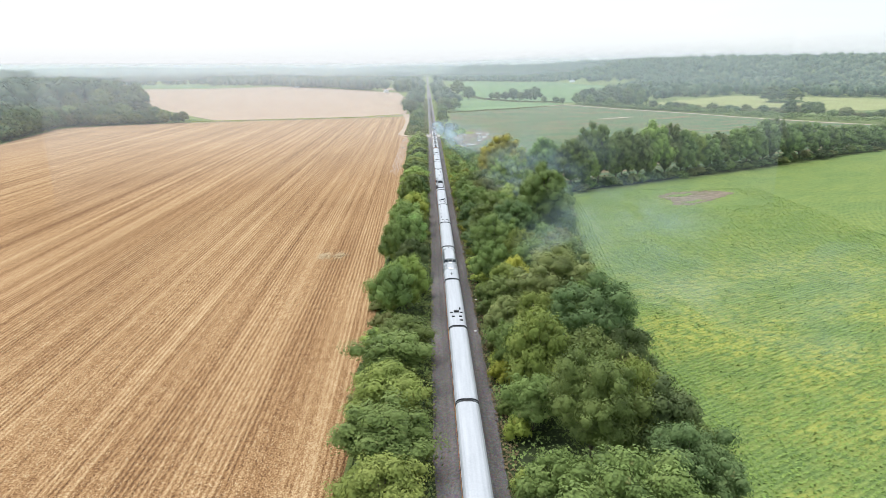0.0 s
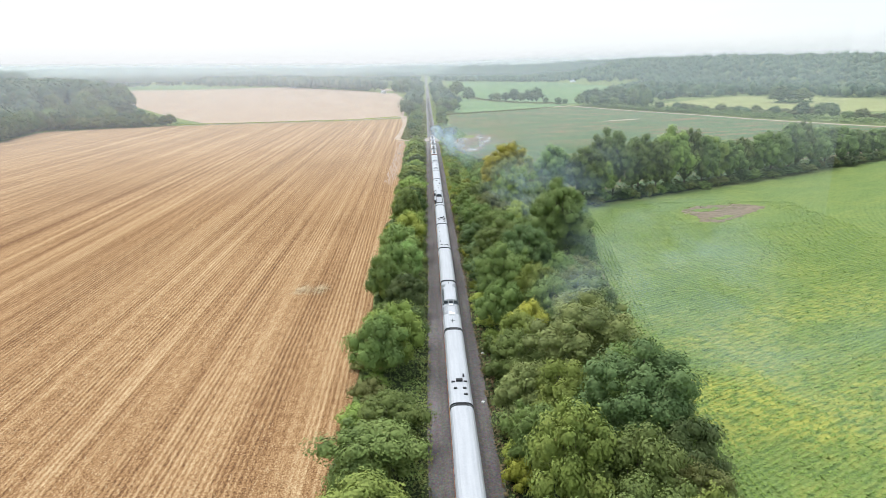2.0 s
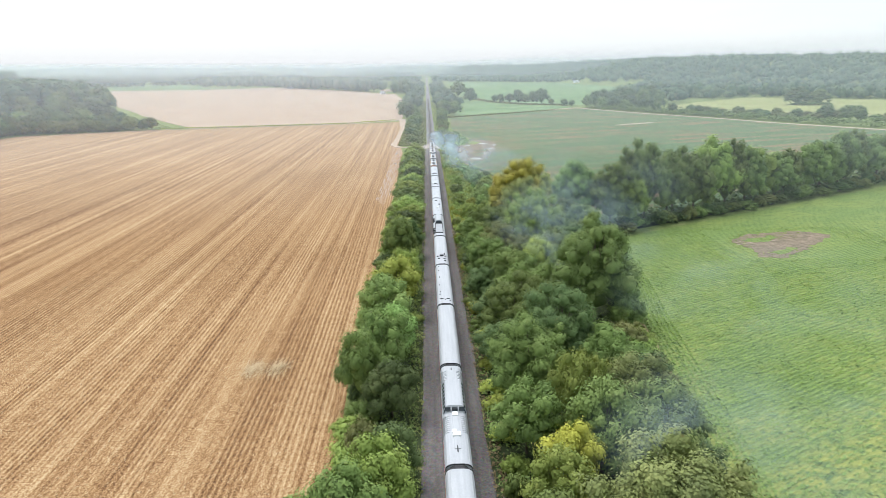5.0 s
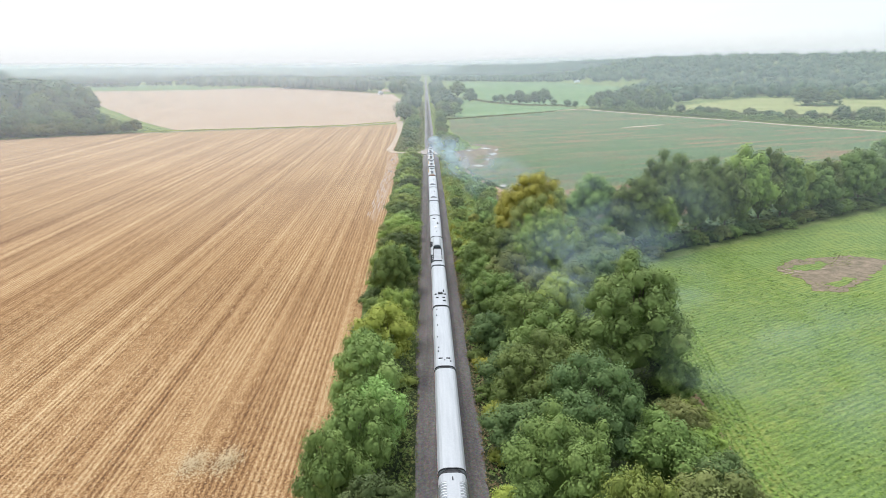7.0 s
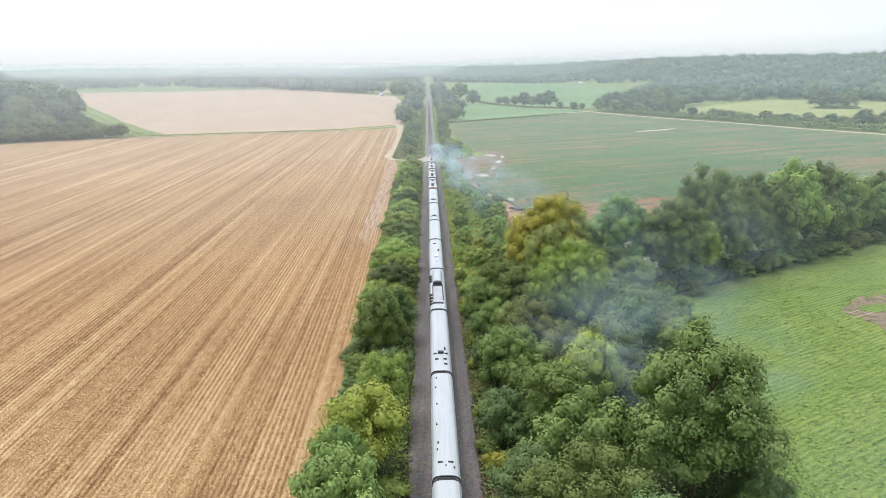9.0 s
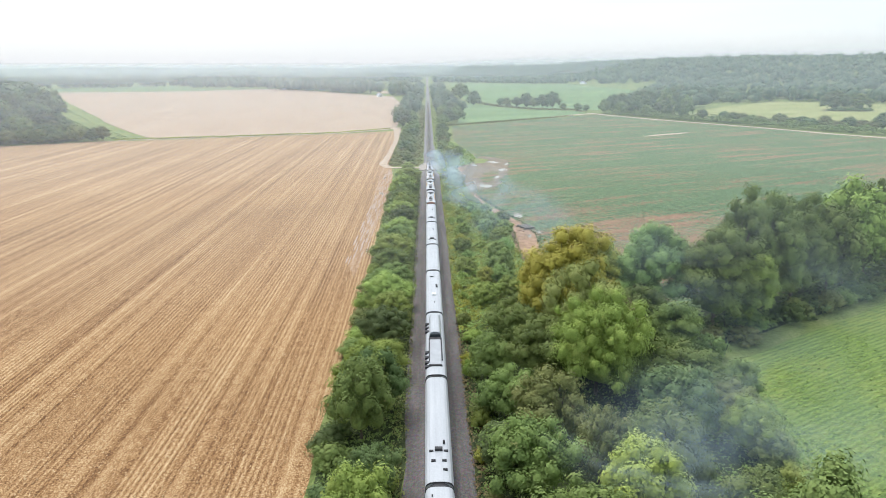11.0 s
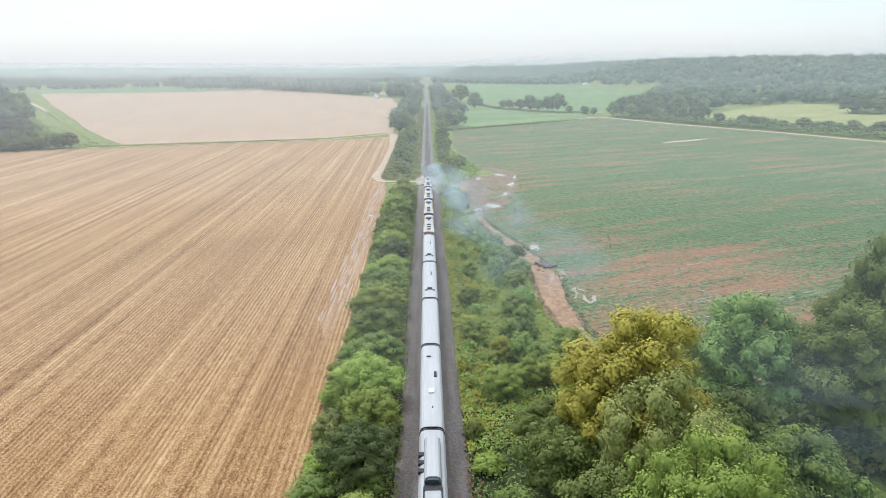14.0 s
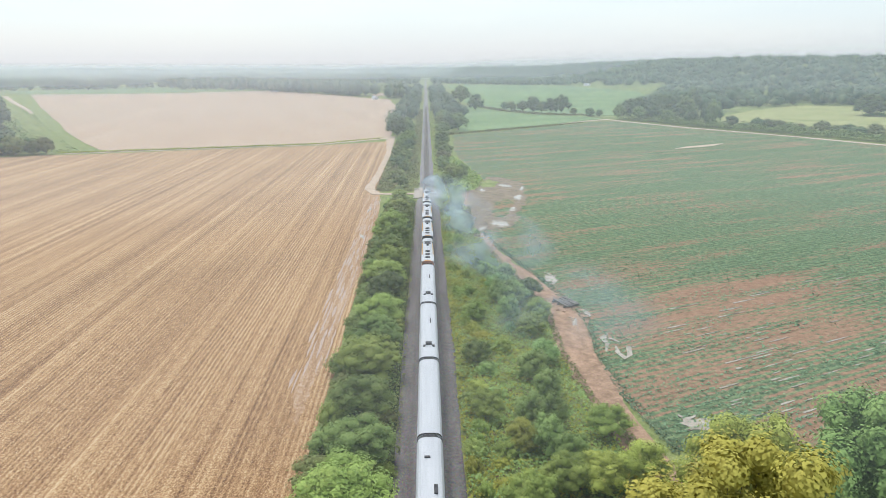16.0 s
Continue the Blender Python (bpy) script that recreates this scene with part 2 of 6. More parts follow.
# rough grass and weeds between everything
k = Nodes("rough_grass")
a = k.noise(k.place(), 0.09, 4, 0.6)
b = k.noise(k.place(), 1.3, 5, 0.7)
f = k.math("MULTIPLY_ADD", b, 0.55, k.math("MULTIPLY", a, 0.45))
GRASS = k.done(k.ramp(f, (0.33, (0.095, 0.130, 0.040)), (0.5, (0.185, 0.230, 0.080)), (0.66, (0.30, 0.31, 0.135))), 0.95, bump=b, far=0.3, spec=0.1)
k = Nodes("pasture")
a = k.noise(k.place((0.02, 0.05, 1), 20), 1.0, 4, 0.6)
b = k.noise(k.place(), 0.5, 5, 0.7)
f = k.math("MULTIPLY_ADD", b, 0.45, k.math("MULTIPLY", a, 0.55))
PASTURE = k.done(k.ramp(f, (0.3, (0.189, 0.221, 0.074)), (0.5, (0.287, 0.303, 0.123)), (0.7, (0.377, 0.369, 0.172))), 0.95, bump=b, far=0.3, spec=0.1)
k = Nodes("far_crop")
a = k.noise(k.place((0.008, 0.03, 1), 24), 1.0, 4, 0.6)
b = k.noise(k.place(), 0.4, 4, 0.7)
f = k.math("MULTIPLY_ADD", b, 0.4, k.math("MULTIPLY", a, 0.6))
FARCROP = k.done(k.ramp(f, (0.3, (0.095, 0.162, 0.067)), (0.5, (0.152, 0.237, 0.100)), (0.7, (0.218, 0.304, 0.133))), 0.9, bump=b, far=0.2, spec=0.15)
k = Nodes("headland_soil")
a = k.noise(k.place((1.1, 0.03, 0)), 1.0, 3, 0.7)
b_ = k.noise(k.place((2.0, 1.4, 1)), 1.0, 3, 0.7)
f = k.math("MULTIPLY_ADD", b_, 0.55, k.math("MULTIPLY", a, 0.45))
HEADLAND = k.done(k.ramp(f, (0.30, (0.17, 0.095, 0.05)), (0.48, (0.34, 0.215, 0.125)), (0.68, (0.52, 0.41, 0.31))), 0.9, bump=b_, far=0.1, spec=0.15)
# shade between the trees put into this dark floor colour
SHADED_FLOOR = plain("woodland_floor", (0.022, 0.032, 0.014), (0.075, 0.10, 0.038), 0.5, 0.95, far=0.12, fine=2.2)
DIRT = plain("packed_dirt", (0.352, 0.264, 0.185), (0.528, 0.431, 0.334), 0.35, 0.95, far=0.06, fine=3.0)
PITMUD = plain("trampled_mud", (0.11, 0.095, 0.06), (0.29, 0.22, 0.16), 0.45, 0.9, far=0.08, fine=2.0)
WETMUD = plain("wet_pale_mud", (0.30, 0.22, 0.17), (0.44, 0.355, 0.30), 0.5, 0.7, far=0.03, spec=0.3, fine=4.0)
MUD = plain("red_brown_mud", (0.20, 0.122, 0.074), (0.42, 0.272, 0.180), 0.45, 0.85, far=0.08, fine=2.5)
k = Nodes("ballast_stone")
vo = k.n.new("ShaderNodeTexVoronoi")
vo.inputs["Scale"].default_value = 9.0
k.l.new(k.place(), vo.inputs["Vector"])
a = k.noise(k.place((0.5, 0.05, 1)), 1.0, 4, 0.6)
b = k.noise(k.place(), 2.5, 5, 0.8)
f = k.math("MULTIPLY_ADD", b, 0.6, k.math("MULTIPLY", a, 0.4))
col = k.ramp(f, (0.33, (0.070, 0.064, 0.063)), (0.5, (0.138, 0.127, 0.124)), (0.68, (0.240, 0.224, 0.218)))
# stone paler towards the north, changing between y 330 and 470
by = k.split(k.pos)[1]
pale = k.ramp(f, (0.33, (0.15, 0.142, 0.142)), (0.5, (0.225, 0.213, 0.213)), (0.68, (0.31, 0.297, 0.297)))
col = k.mix(k.math("MULTIPLY_ADD", k.grey(by, 330.0, 470.0), 0.9, 0.0), col, pale)
BALLAST = k.done(k.mix(0.35, col, vo.outputs["Color"], "SOFT_LIGHT"), 0.95, bump=vo.outputs["Distance"], far=0.05, spec=0.2)
PALE_GRAVEL = plain("pale_gravel", (0.28, 0.245, 0.21), (0.44, 0.40, 0.35), 0.6, 0.95, far=0.04, fine=6.0)
k = Nodes("standing_water")
a = k.noise(k.place(), 0.5, 4)
WATER = k.done(k.ramp(a, (0.35, (0.30, 0.25, 0.19)), (0.65, (0.42, 0.38, 0.31))), 0.06, bump=a, far=0.01, spec=0.7)
STRAW_PALE = plain("chopped_straw", (0.48, 0.35, 0.20), (0.66, 0.53, 0.34), 6.0, 0.9)
STRAW = plain("cut_stalks", (0.36, 0.22, 0.11), (0.66, 0.52, 0.32), 6.0, 0.9)

# train paint and metal
k = Nodes("roof_paint")
a = k.noise(k.place((2.0, 0.12, 2.0)), 1.0, 4, 0.6)
b = k.noise(k.place(), 5.0, 4, 0.7)
f = k.math("MULTIPLY_ADD", b, 0.45, k.math("MULTIPLY", a, 0.55))
ROOF = k.done(k.ramp(f, (0.3, (0.344, 0.357, 0.383)), (0.5, (0.413, 0.430, 0.456)), (0.72, (0.482, 0.499, 0.520))), 0.42, bump=b, far=0.004, spec=0.5)
ROOF_EDGE = plain("roof_edge_grey", (0.33, 0.345, 0.37), (0.42, 0.435, 0.46), 0.8, 0.5)
YELLOW = plain("side_yellow", (0.56, 0.27, 0.03), (0.70, 0.36, 0.045), 0.8, 0.4, spec=0.5)
RED = plain("stripe_red", (0.36, 0.045, 0.03), (0.45, 0.07, 0.045), 1.0, 0.45, spec=0.5)
DARK = plain("sooty_black", (0.022, 0.022, 0.024), (0.06, 0.06, 0.065), 1.5, 0.7)
GREY = plain("underframe_grey", (0.09, 0.09, 0.09), (0.17, 0.165, 0.16), 1.5, 0.7)
STEEL = plain("stainless_ribs", (0.55, 0.56, 0.58), (0.72, 0.73, 0.75), 1.0, 0.35, metal=0.6, spec=0.5)
WHITE = plain("white_enamel", (0.74, 0.75, 0.76), (0.82, 0.83, 0.84), 1.5, 0.4, spec=0.5)
RUST = plain("rusty_rail", (0.15, 0.10, 0.075), (0.30, 0.25, 0.22), 3.0, 0.55, metal=0.5)
TIMBER = plain("weathered_timber", (0.11, 0.10, 0.09), (0.24, 0.22, 0.20), 3.0, 0.9)
BRICKRED = plain("faded_red_paint", (0.33, 0.16, 0.12), (0.45, 0.24, 0.18), 0.5, 0.8)
k = Nodes("tinted_glass")
GLASS = k.done(k.ramp(k.noise(k.place(), 1.2, 2), (0.3, (0.02, 0.03, 0.035)), (0.7, (0.05, 0.065, 0.075))), 0.08, spec=0.8)


def haze_sheet_material(name, amount, low, high):
    """Distance haze painted on upright sheets: mostly clear, thinning out towards the ground and upwards."""
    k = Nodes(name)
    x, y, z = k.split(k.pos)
    # the sheet reaches higher eastward, so the ridge looks hazed from the camera
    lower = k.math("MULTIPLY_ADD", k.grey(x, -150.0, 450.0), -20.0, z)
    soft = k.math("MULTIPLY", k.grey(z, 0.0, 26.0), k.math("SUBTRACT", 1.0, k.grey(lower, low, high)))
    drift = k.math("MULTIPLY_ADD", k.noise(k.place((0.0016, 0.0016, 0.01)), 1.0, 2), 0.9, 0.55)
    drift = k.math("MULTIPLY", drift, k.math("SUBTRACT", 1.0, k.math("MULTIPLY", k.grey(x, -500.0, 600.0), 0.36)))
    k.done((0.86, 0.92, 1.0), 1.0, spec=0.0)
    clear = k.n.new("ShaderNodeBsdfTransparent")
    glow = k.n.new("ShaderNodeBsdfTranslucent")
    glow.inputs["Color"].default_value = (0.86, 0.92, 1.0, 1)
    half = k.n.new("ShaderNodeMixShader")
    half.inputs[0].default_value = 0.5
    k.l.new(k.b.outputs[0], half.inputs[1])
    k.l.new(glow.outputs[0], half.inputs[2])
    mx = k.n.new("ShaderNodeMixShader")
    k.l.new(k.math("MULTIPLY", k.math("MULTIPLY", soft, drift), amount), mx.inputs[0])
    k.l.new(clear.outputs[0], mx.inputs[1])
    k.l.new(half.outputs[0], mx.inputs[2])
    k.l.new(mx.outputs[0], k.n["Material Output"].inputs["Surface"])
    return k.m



# ---- mesh helpers ----
def link(name, verts, faces, material, parent=None, label=""):
    me = bpy.data.meshes.new(name)
    me.from_pydata([tuple(v) for v in verts], [], faces)
    me.materials.append(material)
    ob = new(name, me)
    if parent is not None:
        ob.parent = parent
    return tagged(ob, label)


def part(name, bm, material, parent=None, label="", smooth=False):
    """Links a bmesh as one mesh object under a thing or a part."""
    me = bpy.data.meshes.new(name)
    bm.to_mesh(me)
    bm.free()
    me.materials.append(material)
    if smooth:
        me.shade_smooth()
    ob = new(name, me)
    if parent is not None:
        ob.parent = parent
    return tagged(ob, label)


def add_box(bm, x0, x1, y0, y1, z0, z1, bevel=0.0):
    m = Matrix.Translation(((x0 + x1) / 2, (y0 + y1) / 2, (z0 + z1) / 2)) @ Matrix.Diagonal((x1 - x0, y1 - y0, z1 - z0, 1))
    r = bmesh.ops.create_cube(bm, size=1, matrix=m)
    if bevel:
        es = list({e for v in r["verts"] for e in v.link_edges})
        bmesh.ops.bevel(bm, geom=es, offset=bevel, segments=2, affect="EDGES", profile=0.6)
    return r


def box(x0, x1, y0, y1, z0, z1, bevel=0.0):
    bm = bmesh.new()
    add_box(bm, x0, x1, y0, y1, z0, z1, bevel)
    return bm


def loft(section, ys, scale=lambda y: 1.0):
    """A closed (x, z) section swept along y, capped at both ends."""
    bm = bmesh.new()
    rings = []
    for y in ys:
        s = scale(y)
        rings.append([bm.verts.new((x * s, y, z)) for x, z in section])
    n = len(section)
    for a, b in zip(rings, rings[1:]):
        for i in range(n):
            bm.faces.new((a[i], a[(i + 1) % n], b[(i + 1) % n], b[i]))
    bm.faces.new(rings[0])
    bm.faces.new(rings[-1][::-1])
    bmesh.ops.recalc_face_normals(bm, faces=bm.faces[:])
    return bm


def smooth01(v, a, b):
    t = min(1.0, max(0.0, (v - a) / (b - a)))
    return t * t * (3 - 2 * t)


# ---- the lie of the land ----
BED_X = 5.0


def land(x, y):
    """Height of the ground: flat bottom land, a wooded ridge to the north-east, a grassy bank to the north-west."""
    r, az = math.hypot(x, y - 200), math.degrees(math.atan2(x, y - 200))
    h = 0.0
    if az > -6:
        top = np.interp(az, [-6, 1.2, 4, 11, 20, 28, 40, 60, 80], [0, 0, 32, 47, 54, 57, 58, 50, 0])
        r0 = np.interp(az, [0, 8, 13, 20, 25, 40, 90], [2050, 2050, 1850, 1250, 1080, 1050, 1050])
        h += top * smooth01(r, r0, r0 + 750)
    west = -(x + 196) * 0.83 - (y - 600) * 0.555
    along = -(x + 196) * 0.555 + (y - 600) * 0.83
    if along > 10:
        h += 15 * smooth01(west, 3, 48) * smooth01(along, 10, 70)
    return h + 0.0


def ground_mesh():
    xs = sorted({*range(-4800, -1000, 400), *range(-1000, -150, 14), *range(-150, 1400, 50), *range(1400, 5000, 400)})
    ys = sorted({*range(-4600, -200, 400), *range(-200, 550, 50), *range(550, 1600, 16), *range(1600, 2600, 50), *range(2600, 5000, 400)})
    vs = [(x, y, land(x, y)) for y in ys for x in xs]
    w = len(xs)
    fs = [(j * w + i, j * w + i + 1, (j + 1) * w + i + 1, (j + 1) * w + i) for j in range(len(ys) - 1) for i in range(w - 1)]
    ob = link("ground", vs, fs, GRASS)
    ob.data.shade_smooth()
    return tagged(ob, "flat farmland with rough green grass and weeds", "ground", kind="structure")


def ragged(points, step, amount, seed):
    """A polygon with its edges cut into short steps and shifted a little, so that no border is ruled."""
    rng = random.Random(seed)
    out = []
    for (x0, y0), (x1, y1) in zip(points, points[1:] + points[:1]):
        d = math.hypot(x1 - x0, y1 - y0)
        n = max(1, min(60, int(d / step)))
        for i in range(n):
            t = i / n
            k = amount if i else 0
            out.append((x0 + (x1 - x0) * t + rng.uniform(-k, k), y0 + (y1 - y0) * t + rng.uniform(-k, k)))
    return out


def sheet(name, points, top, material, label, category, step=12.0, amount=0.5, seed=1):
    """A field or path as a thin slab on the ground."""
    bm = bmesh.new()
    up = [bm.verts.new((x, y, top)) for x, y in ragged(points, step, amount, seed)]
    low = [bm.verts.new((v.co.x, v.co.y, -0.1)) for v in up]
    f = bm.faces.new(up)
    for i in range(len(up)):
        j = (i + 1) % len(up)
        bm.faces.new((up[i], up[j], low[j], low[i]))
    bmesh.ops.triangulate(bm, faces=[f])
    bmesh.ops.recalc_face_normals(bm, faces=bm.faces[:])
    ob = part(name, bm, material)
    return tagged(ob, label, category, kind="structure")


def strip(name, centre, widths, top, material, label, category, seed=1, jitter=0.5):
    """A path along a line of points, its width varying."""
    rng = random.Random(seed)
    left, right = [], []
    for i, (x, y) in enumerate(centre):
        a, b = centre[max(0, i - 1)], centre[min(len(centre) - 1, i + 1)]
        dx, dy = b[0] - a[0], b[1] - a[1]
        d = math.hypot(dx, dy)
        w = widths[i] / 2
        left.append((x - dy / d * w * rng.uniform(0.8, 1.2), y + dx / d * w))
        right.append((x + dy / d * w * rng.uniform(0.8, 1.2), y - dx / d * w))
    return sheet(name, left + right[::-1], top, material, label, category, 4.0, jitter, seed)


ground_mesh()
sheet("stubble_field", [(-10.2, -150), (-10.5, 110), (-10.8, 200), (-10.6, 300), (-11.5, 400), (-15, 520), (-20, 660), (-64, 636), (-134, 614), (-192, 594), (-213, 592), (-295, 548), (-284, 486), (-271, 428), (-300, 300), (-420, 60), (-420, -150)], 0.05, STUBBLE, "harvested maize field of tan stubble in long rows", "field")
sheet("far_stubble_field", [(-21, 684), (-66, 646), (-134, 623), (-186, 606), (-222, 655), (-288, 755), (-388, 920), (-500, 1100), (-735, 1490), (-505, 1545), (-340, 1700), (-190, 1480), (-52, 1270), (-24, 1000)], 0.20, STUBBLE_FAR, "pale tan harvested field beyond the hedge", "field", 40, 1.5, 2)
sheet("far_green_strip", [(-880, 1640), (-735, 1500), (-505, 1555), (-345, 1710), (-330, 1760), (-520, 1725), (-740, 2080)], 0.22, FARCROP, "strip of green crop before far woods", "field", 60, 2, 3)
sheet("soya_field", [(39, -150), (35.5, 60), (35.6, 90), (35.5, 130), (39, 155), (42.5, 182), (46, 205), (50, 240), (80, 259), (125, 286), (181, 319), (272, 381), (420, 470), (560, 470), (560, -150)], 0.12, SOYA, "green soya field with yellowing patches in rows", "field", 10, 0.7, 4)
sheet("young_crop_field", [(37, 285), (34, 300), (33, 315), (34.5, 330), (32, 354), (24, 385), (21, 402), (26, 440), (34, 470), (26, 520), (22, 600), (24, 700), (36, 708), (104, 765), (150, 810), (176, 836), (224, 741), (268, 675), (300, 615), (340, 560), (400, 500), (272, 400), (181, 336), (125, 302), (80, 277), (55, 268)], 0.10, YOUNG, "low green crop with reddish bare soil patches", "field", 12, 0.8, 5)
sheet("north_crop_field", [(30, 724), (104, 784), (176, 856), (166, 893), (123, 912), (87, 970), (60, 1075), (48, 1000), (36, 800)], 0.18, FARCROP, "green crop field before the tree row", "field", 30, 1, 6)
sheet("distant_crop_field", [(62, 1095), (90, 985), (125, 928), (172, 905), (205, 900), (330, 1180), (460, 1500), (520, 1640), (392, 2060), (66, 2200)], 0.25, FARCROP, "smooth pale green field in the distance", "field", 60, 2, 7)
sheet("pasture", [(262, 782), (306, 885), (380, 975), (500, 1085), (560, 1050), (640, 1000), (700, 900), (560, 760), (420, 690), (330, 705)], 0.22, PASTURE, "yellow-green hay meadow below the woods", "field", 40, 1.5, 8)
# dark sheets laid where the trees' shade would darken the grass
sheet("woodland_floor", [(9.2, -70), (34, -70), (34.8, 90), (34.6, 130), (38.5, 155), (42, 182), (46, 212), (50, 240), (58, 252), (125, 290), (122, 302), (50, 262), (34, 268), (9.2, 268)], 0.055, SHADED_FLOOR, "floor sheet of the wood, darkened in colour for the trees' shade", "ground", 5, 0.6, 22)
sheet("woodland_floor", [(-9.6, -70), (0.9, -70), (0.9, 452), (-9.4, 452)], 0.06, SHADED_FLOOR, "floor sheet under the lineside trees, darkened in colour for their shade", "ground", 5, 0.5, 23)
strip("farm_road", [(10, 694), (35, 716), (104, 774), (150, 822), (178, 846), (190, 815), (225, 748), (269, 682), (300, 622), (345, 560), (420, 480)], [1.6, 1.6, 1.8, 5, 9, 8, 6.5, 6.5, 7, 7, 7], 0.3, DIRT, "pale dirt farm road round the field", "road", 9)
sheet("gap_field", [(-90, 1420), (-62, 1402), (-64, 1520), (-100, 1560)], 0.3, STUBBLE_FAR, "pale field showing through a gap in the trees", "field", 60, 2, 24)
strip("hedge_track", [(-205, 597), (-134, 618), (-66, 640), (-21, 680)], [2.5, 2.5, 3, 5], 0.16, DIRT, "narrow dirt track beside the hedge", "road", 10)
strip("farm_lane", [(-21, 690), (-19, 650), (-17, 600), (-17, 550), (-17.5, 512), (-18.5, 478), (-15, 466), (-9, 465), (-2, 466), (0.8, 466)], [7, 4.6, 3.2, 2.8, 2.8, 4.4, 3.8, 3.0, 2.8, 2.8], 0.24, DIRT, "pale dirt farm lane leading to the rails", "road", 11)
strip("mud_margin", [(35, 276), (32.7, 286), (31.3, 297), (31, 310), (31.5, 322), (33.2, 335), (30.5, 349), (26.5, 365), (22.5, 382), (19.5, 405), (20.5, 440), (24, 466), (30, 480)], [4, 5.2, 5.4, 5.8, 6.8, 7.6, 4.8, 3.4, 2.9, 2.7, 3.2, 9, 6], 0.16, MUD, "red-brown muddy strip along the field edge", "ground", 12, 0.9)
strip("bare_patch", [(158, 611), (172, 620), (186, 628), (199, 638)], [1, 6, 6, 1], 0.26, DIRT, "bare pale patch in the green field", "ground", 13)
strip("worn_edge", [(40.0, 158), (40.5, 164), (41.2, 171), (41.9, 178), (42.6, 184)], [0.5, 1.3, 1.6, 1.3, 0.5], 0.15, MUD, "bare brown soil between the wood and the soya", "ground", 26, 0.25)
sheet("pit", [(86, 239), (88, 242), (90, 243), (94, 247), (103, 249), (111, 251), (118, 246), (108, 236), (101, 230), (93, 223), (86, 224), (88, 230), (87, 234)], 0.17, PITMUD, "bare muddy hollow in the soya", "ground", 1.4, 1.0, 14)
sheet("green_island", [(89, 240), (92, 242.5), (97, 243), (100, 246), (101, 243), (97, 239.5), (92, 238)], 0.21, SOYA, "patch of soya standing in the muddy hollow", "crop", 0.9, 0.5, 15)
sheet("green_island", [(91, 228), (95, 230), (99, 233), (101, 232), (97, 228.5), (93, 226)], 0.21, SOYA, "patch of soya standing in the muddy hollow", "crop", 0.9, 0.5, 16)
for i, (x, y, n) in enumerate([(85.5, 235.5, 7), (86.5, 238.2, 9), (95, 238.4, 4)]):
    strip("wet_rut", [(x + 1.35 * q, y + 0.62 * q) for q in range(n)], [0.15] + [0.32] * (n - 2) + [0.15], 0.19, WETMUD, "pale wet furrow in the muddy hollow", "rut", 50 + i, 0.06)
sheet("muddy_corner", [(17, 402), (22, 404), (31, 409), (35, 420), (38, 436), (43, 456), (45, 476), (45.5, 492), (38, 506), (32, 506), (29, 486), (24, 474), (20, 452), (18, 430)], 0.165, PITMUD, "trampled wet brown corner of the field", "ground", 2.5, 1.3, 18)
sheet("green_island", [(27, 424), (30, 422), (33, 428), (36, 442), (38, 452), (34, 455), (30, 446), (28, 434)], 0.185, YOUNG, "patch of young crop standing in the mud", "crop", 1.6, 0.9, 19)
sheet("green_island", [(27, 478), (33, 480), (36, 492), (33, 500), (29, 492)], 0.185, GRASS, "patch of grass standing in the mud", "grass", 1.6, 0.9, 20)
PUDDLES = [(42.6, 290.5, 3.6, 1.9), (33.9, 356.2, 1.7, 4.2), (28.2, 413, 3.2, 5.5), (22, 407, 1.2, 3), (35, 435, 1.2, 5), (39.8, 457, 2.2, 5.5), (38.0, 483, 2.6, 4.5), (34.4, 341.7, 0.8, 3), (37.1, 333.9, 0.7, 3), (33.6, 328.7, 0.6, 2.4), (27.3, 472.4, 1.5, 3.4), (44, 476, 1.0, 6)]


def puddle(x, y, a, b, seed, name="puddle", top=0.20, mat=WATER, label="shallow pale puddle of standing rain water", slivers=5):
    """A ragged pool with narrow arms of water in the furrows and ruts about it."""
    rng = random.Random(seed)
    blobs = [(x, y, a * 0.72, b * 0.72, rng.uniform(-20, 20))]
    for i in range(slivers):
        t = rng.uniform(0, 6.28)
        blobs.append((x + a * rng.uniform(0.4, 1.05) * math.cos(t), y + b * rng.uniform(0.4, 1.05) * math.sin(t), max(a, b) * rng.uniform(0.18, 0.5), min(a, b) * rng.uniform(0.06, 0.18), rng.choice([24, 24, 75, 95, 130]) + rng.uniform(-14, 14)))
    bm = bmesh.new()
    for q, (cx, cy, ra, rb_, turn) in enumerate(blobs):
        ph = [(rng.uniform(0, 6.3), rng.uniform(0.06, 0.26) / (1 + 0.35 * _)) for _ in range(8)]
        ca_, sa_ = math.cos(radians(turn)), math.sin(radians(turn))
        ring = []
        for i in range(44):
            t = i / 44 * 2 * math.pi
            r = max(0.25, 1 + sum(m * math.sin((h + 2) * t + p) for h, (p, m) in enumerate(ph)))
            u, v = ra * r * math.cos(t), rb_ * r * math.sin(t)
            bend = 0.25 * u * u / max(ra, 0.1) if q else 0.0
            ring.append((cx + u * ca_ - (v + bend) * sa_, cy + u * sa_ + (v + bend) * ca_))
        up = [bm.verts.new((px, py, top + 0.004 * q)) for px, py in ring]
        low = [bm.verts.new((px, py, 0.0)) for px, py in ring]
        bm.faces.new(up)
        for i in range(44):
            bm.faces.new((up[i], low[i], low[(i + 1) % 44], up[(i + 1) % 44]))
    bmesh.ops.recalc_face_normals(bm, faces=bm.faces[:])
    return tagged(part(name, bm, mat), label, name, group="puddles on the field", kind="structure")


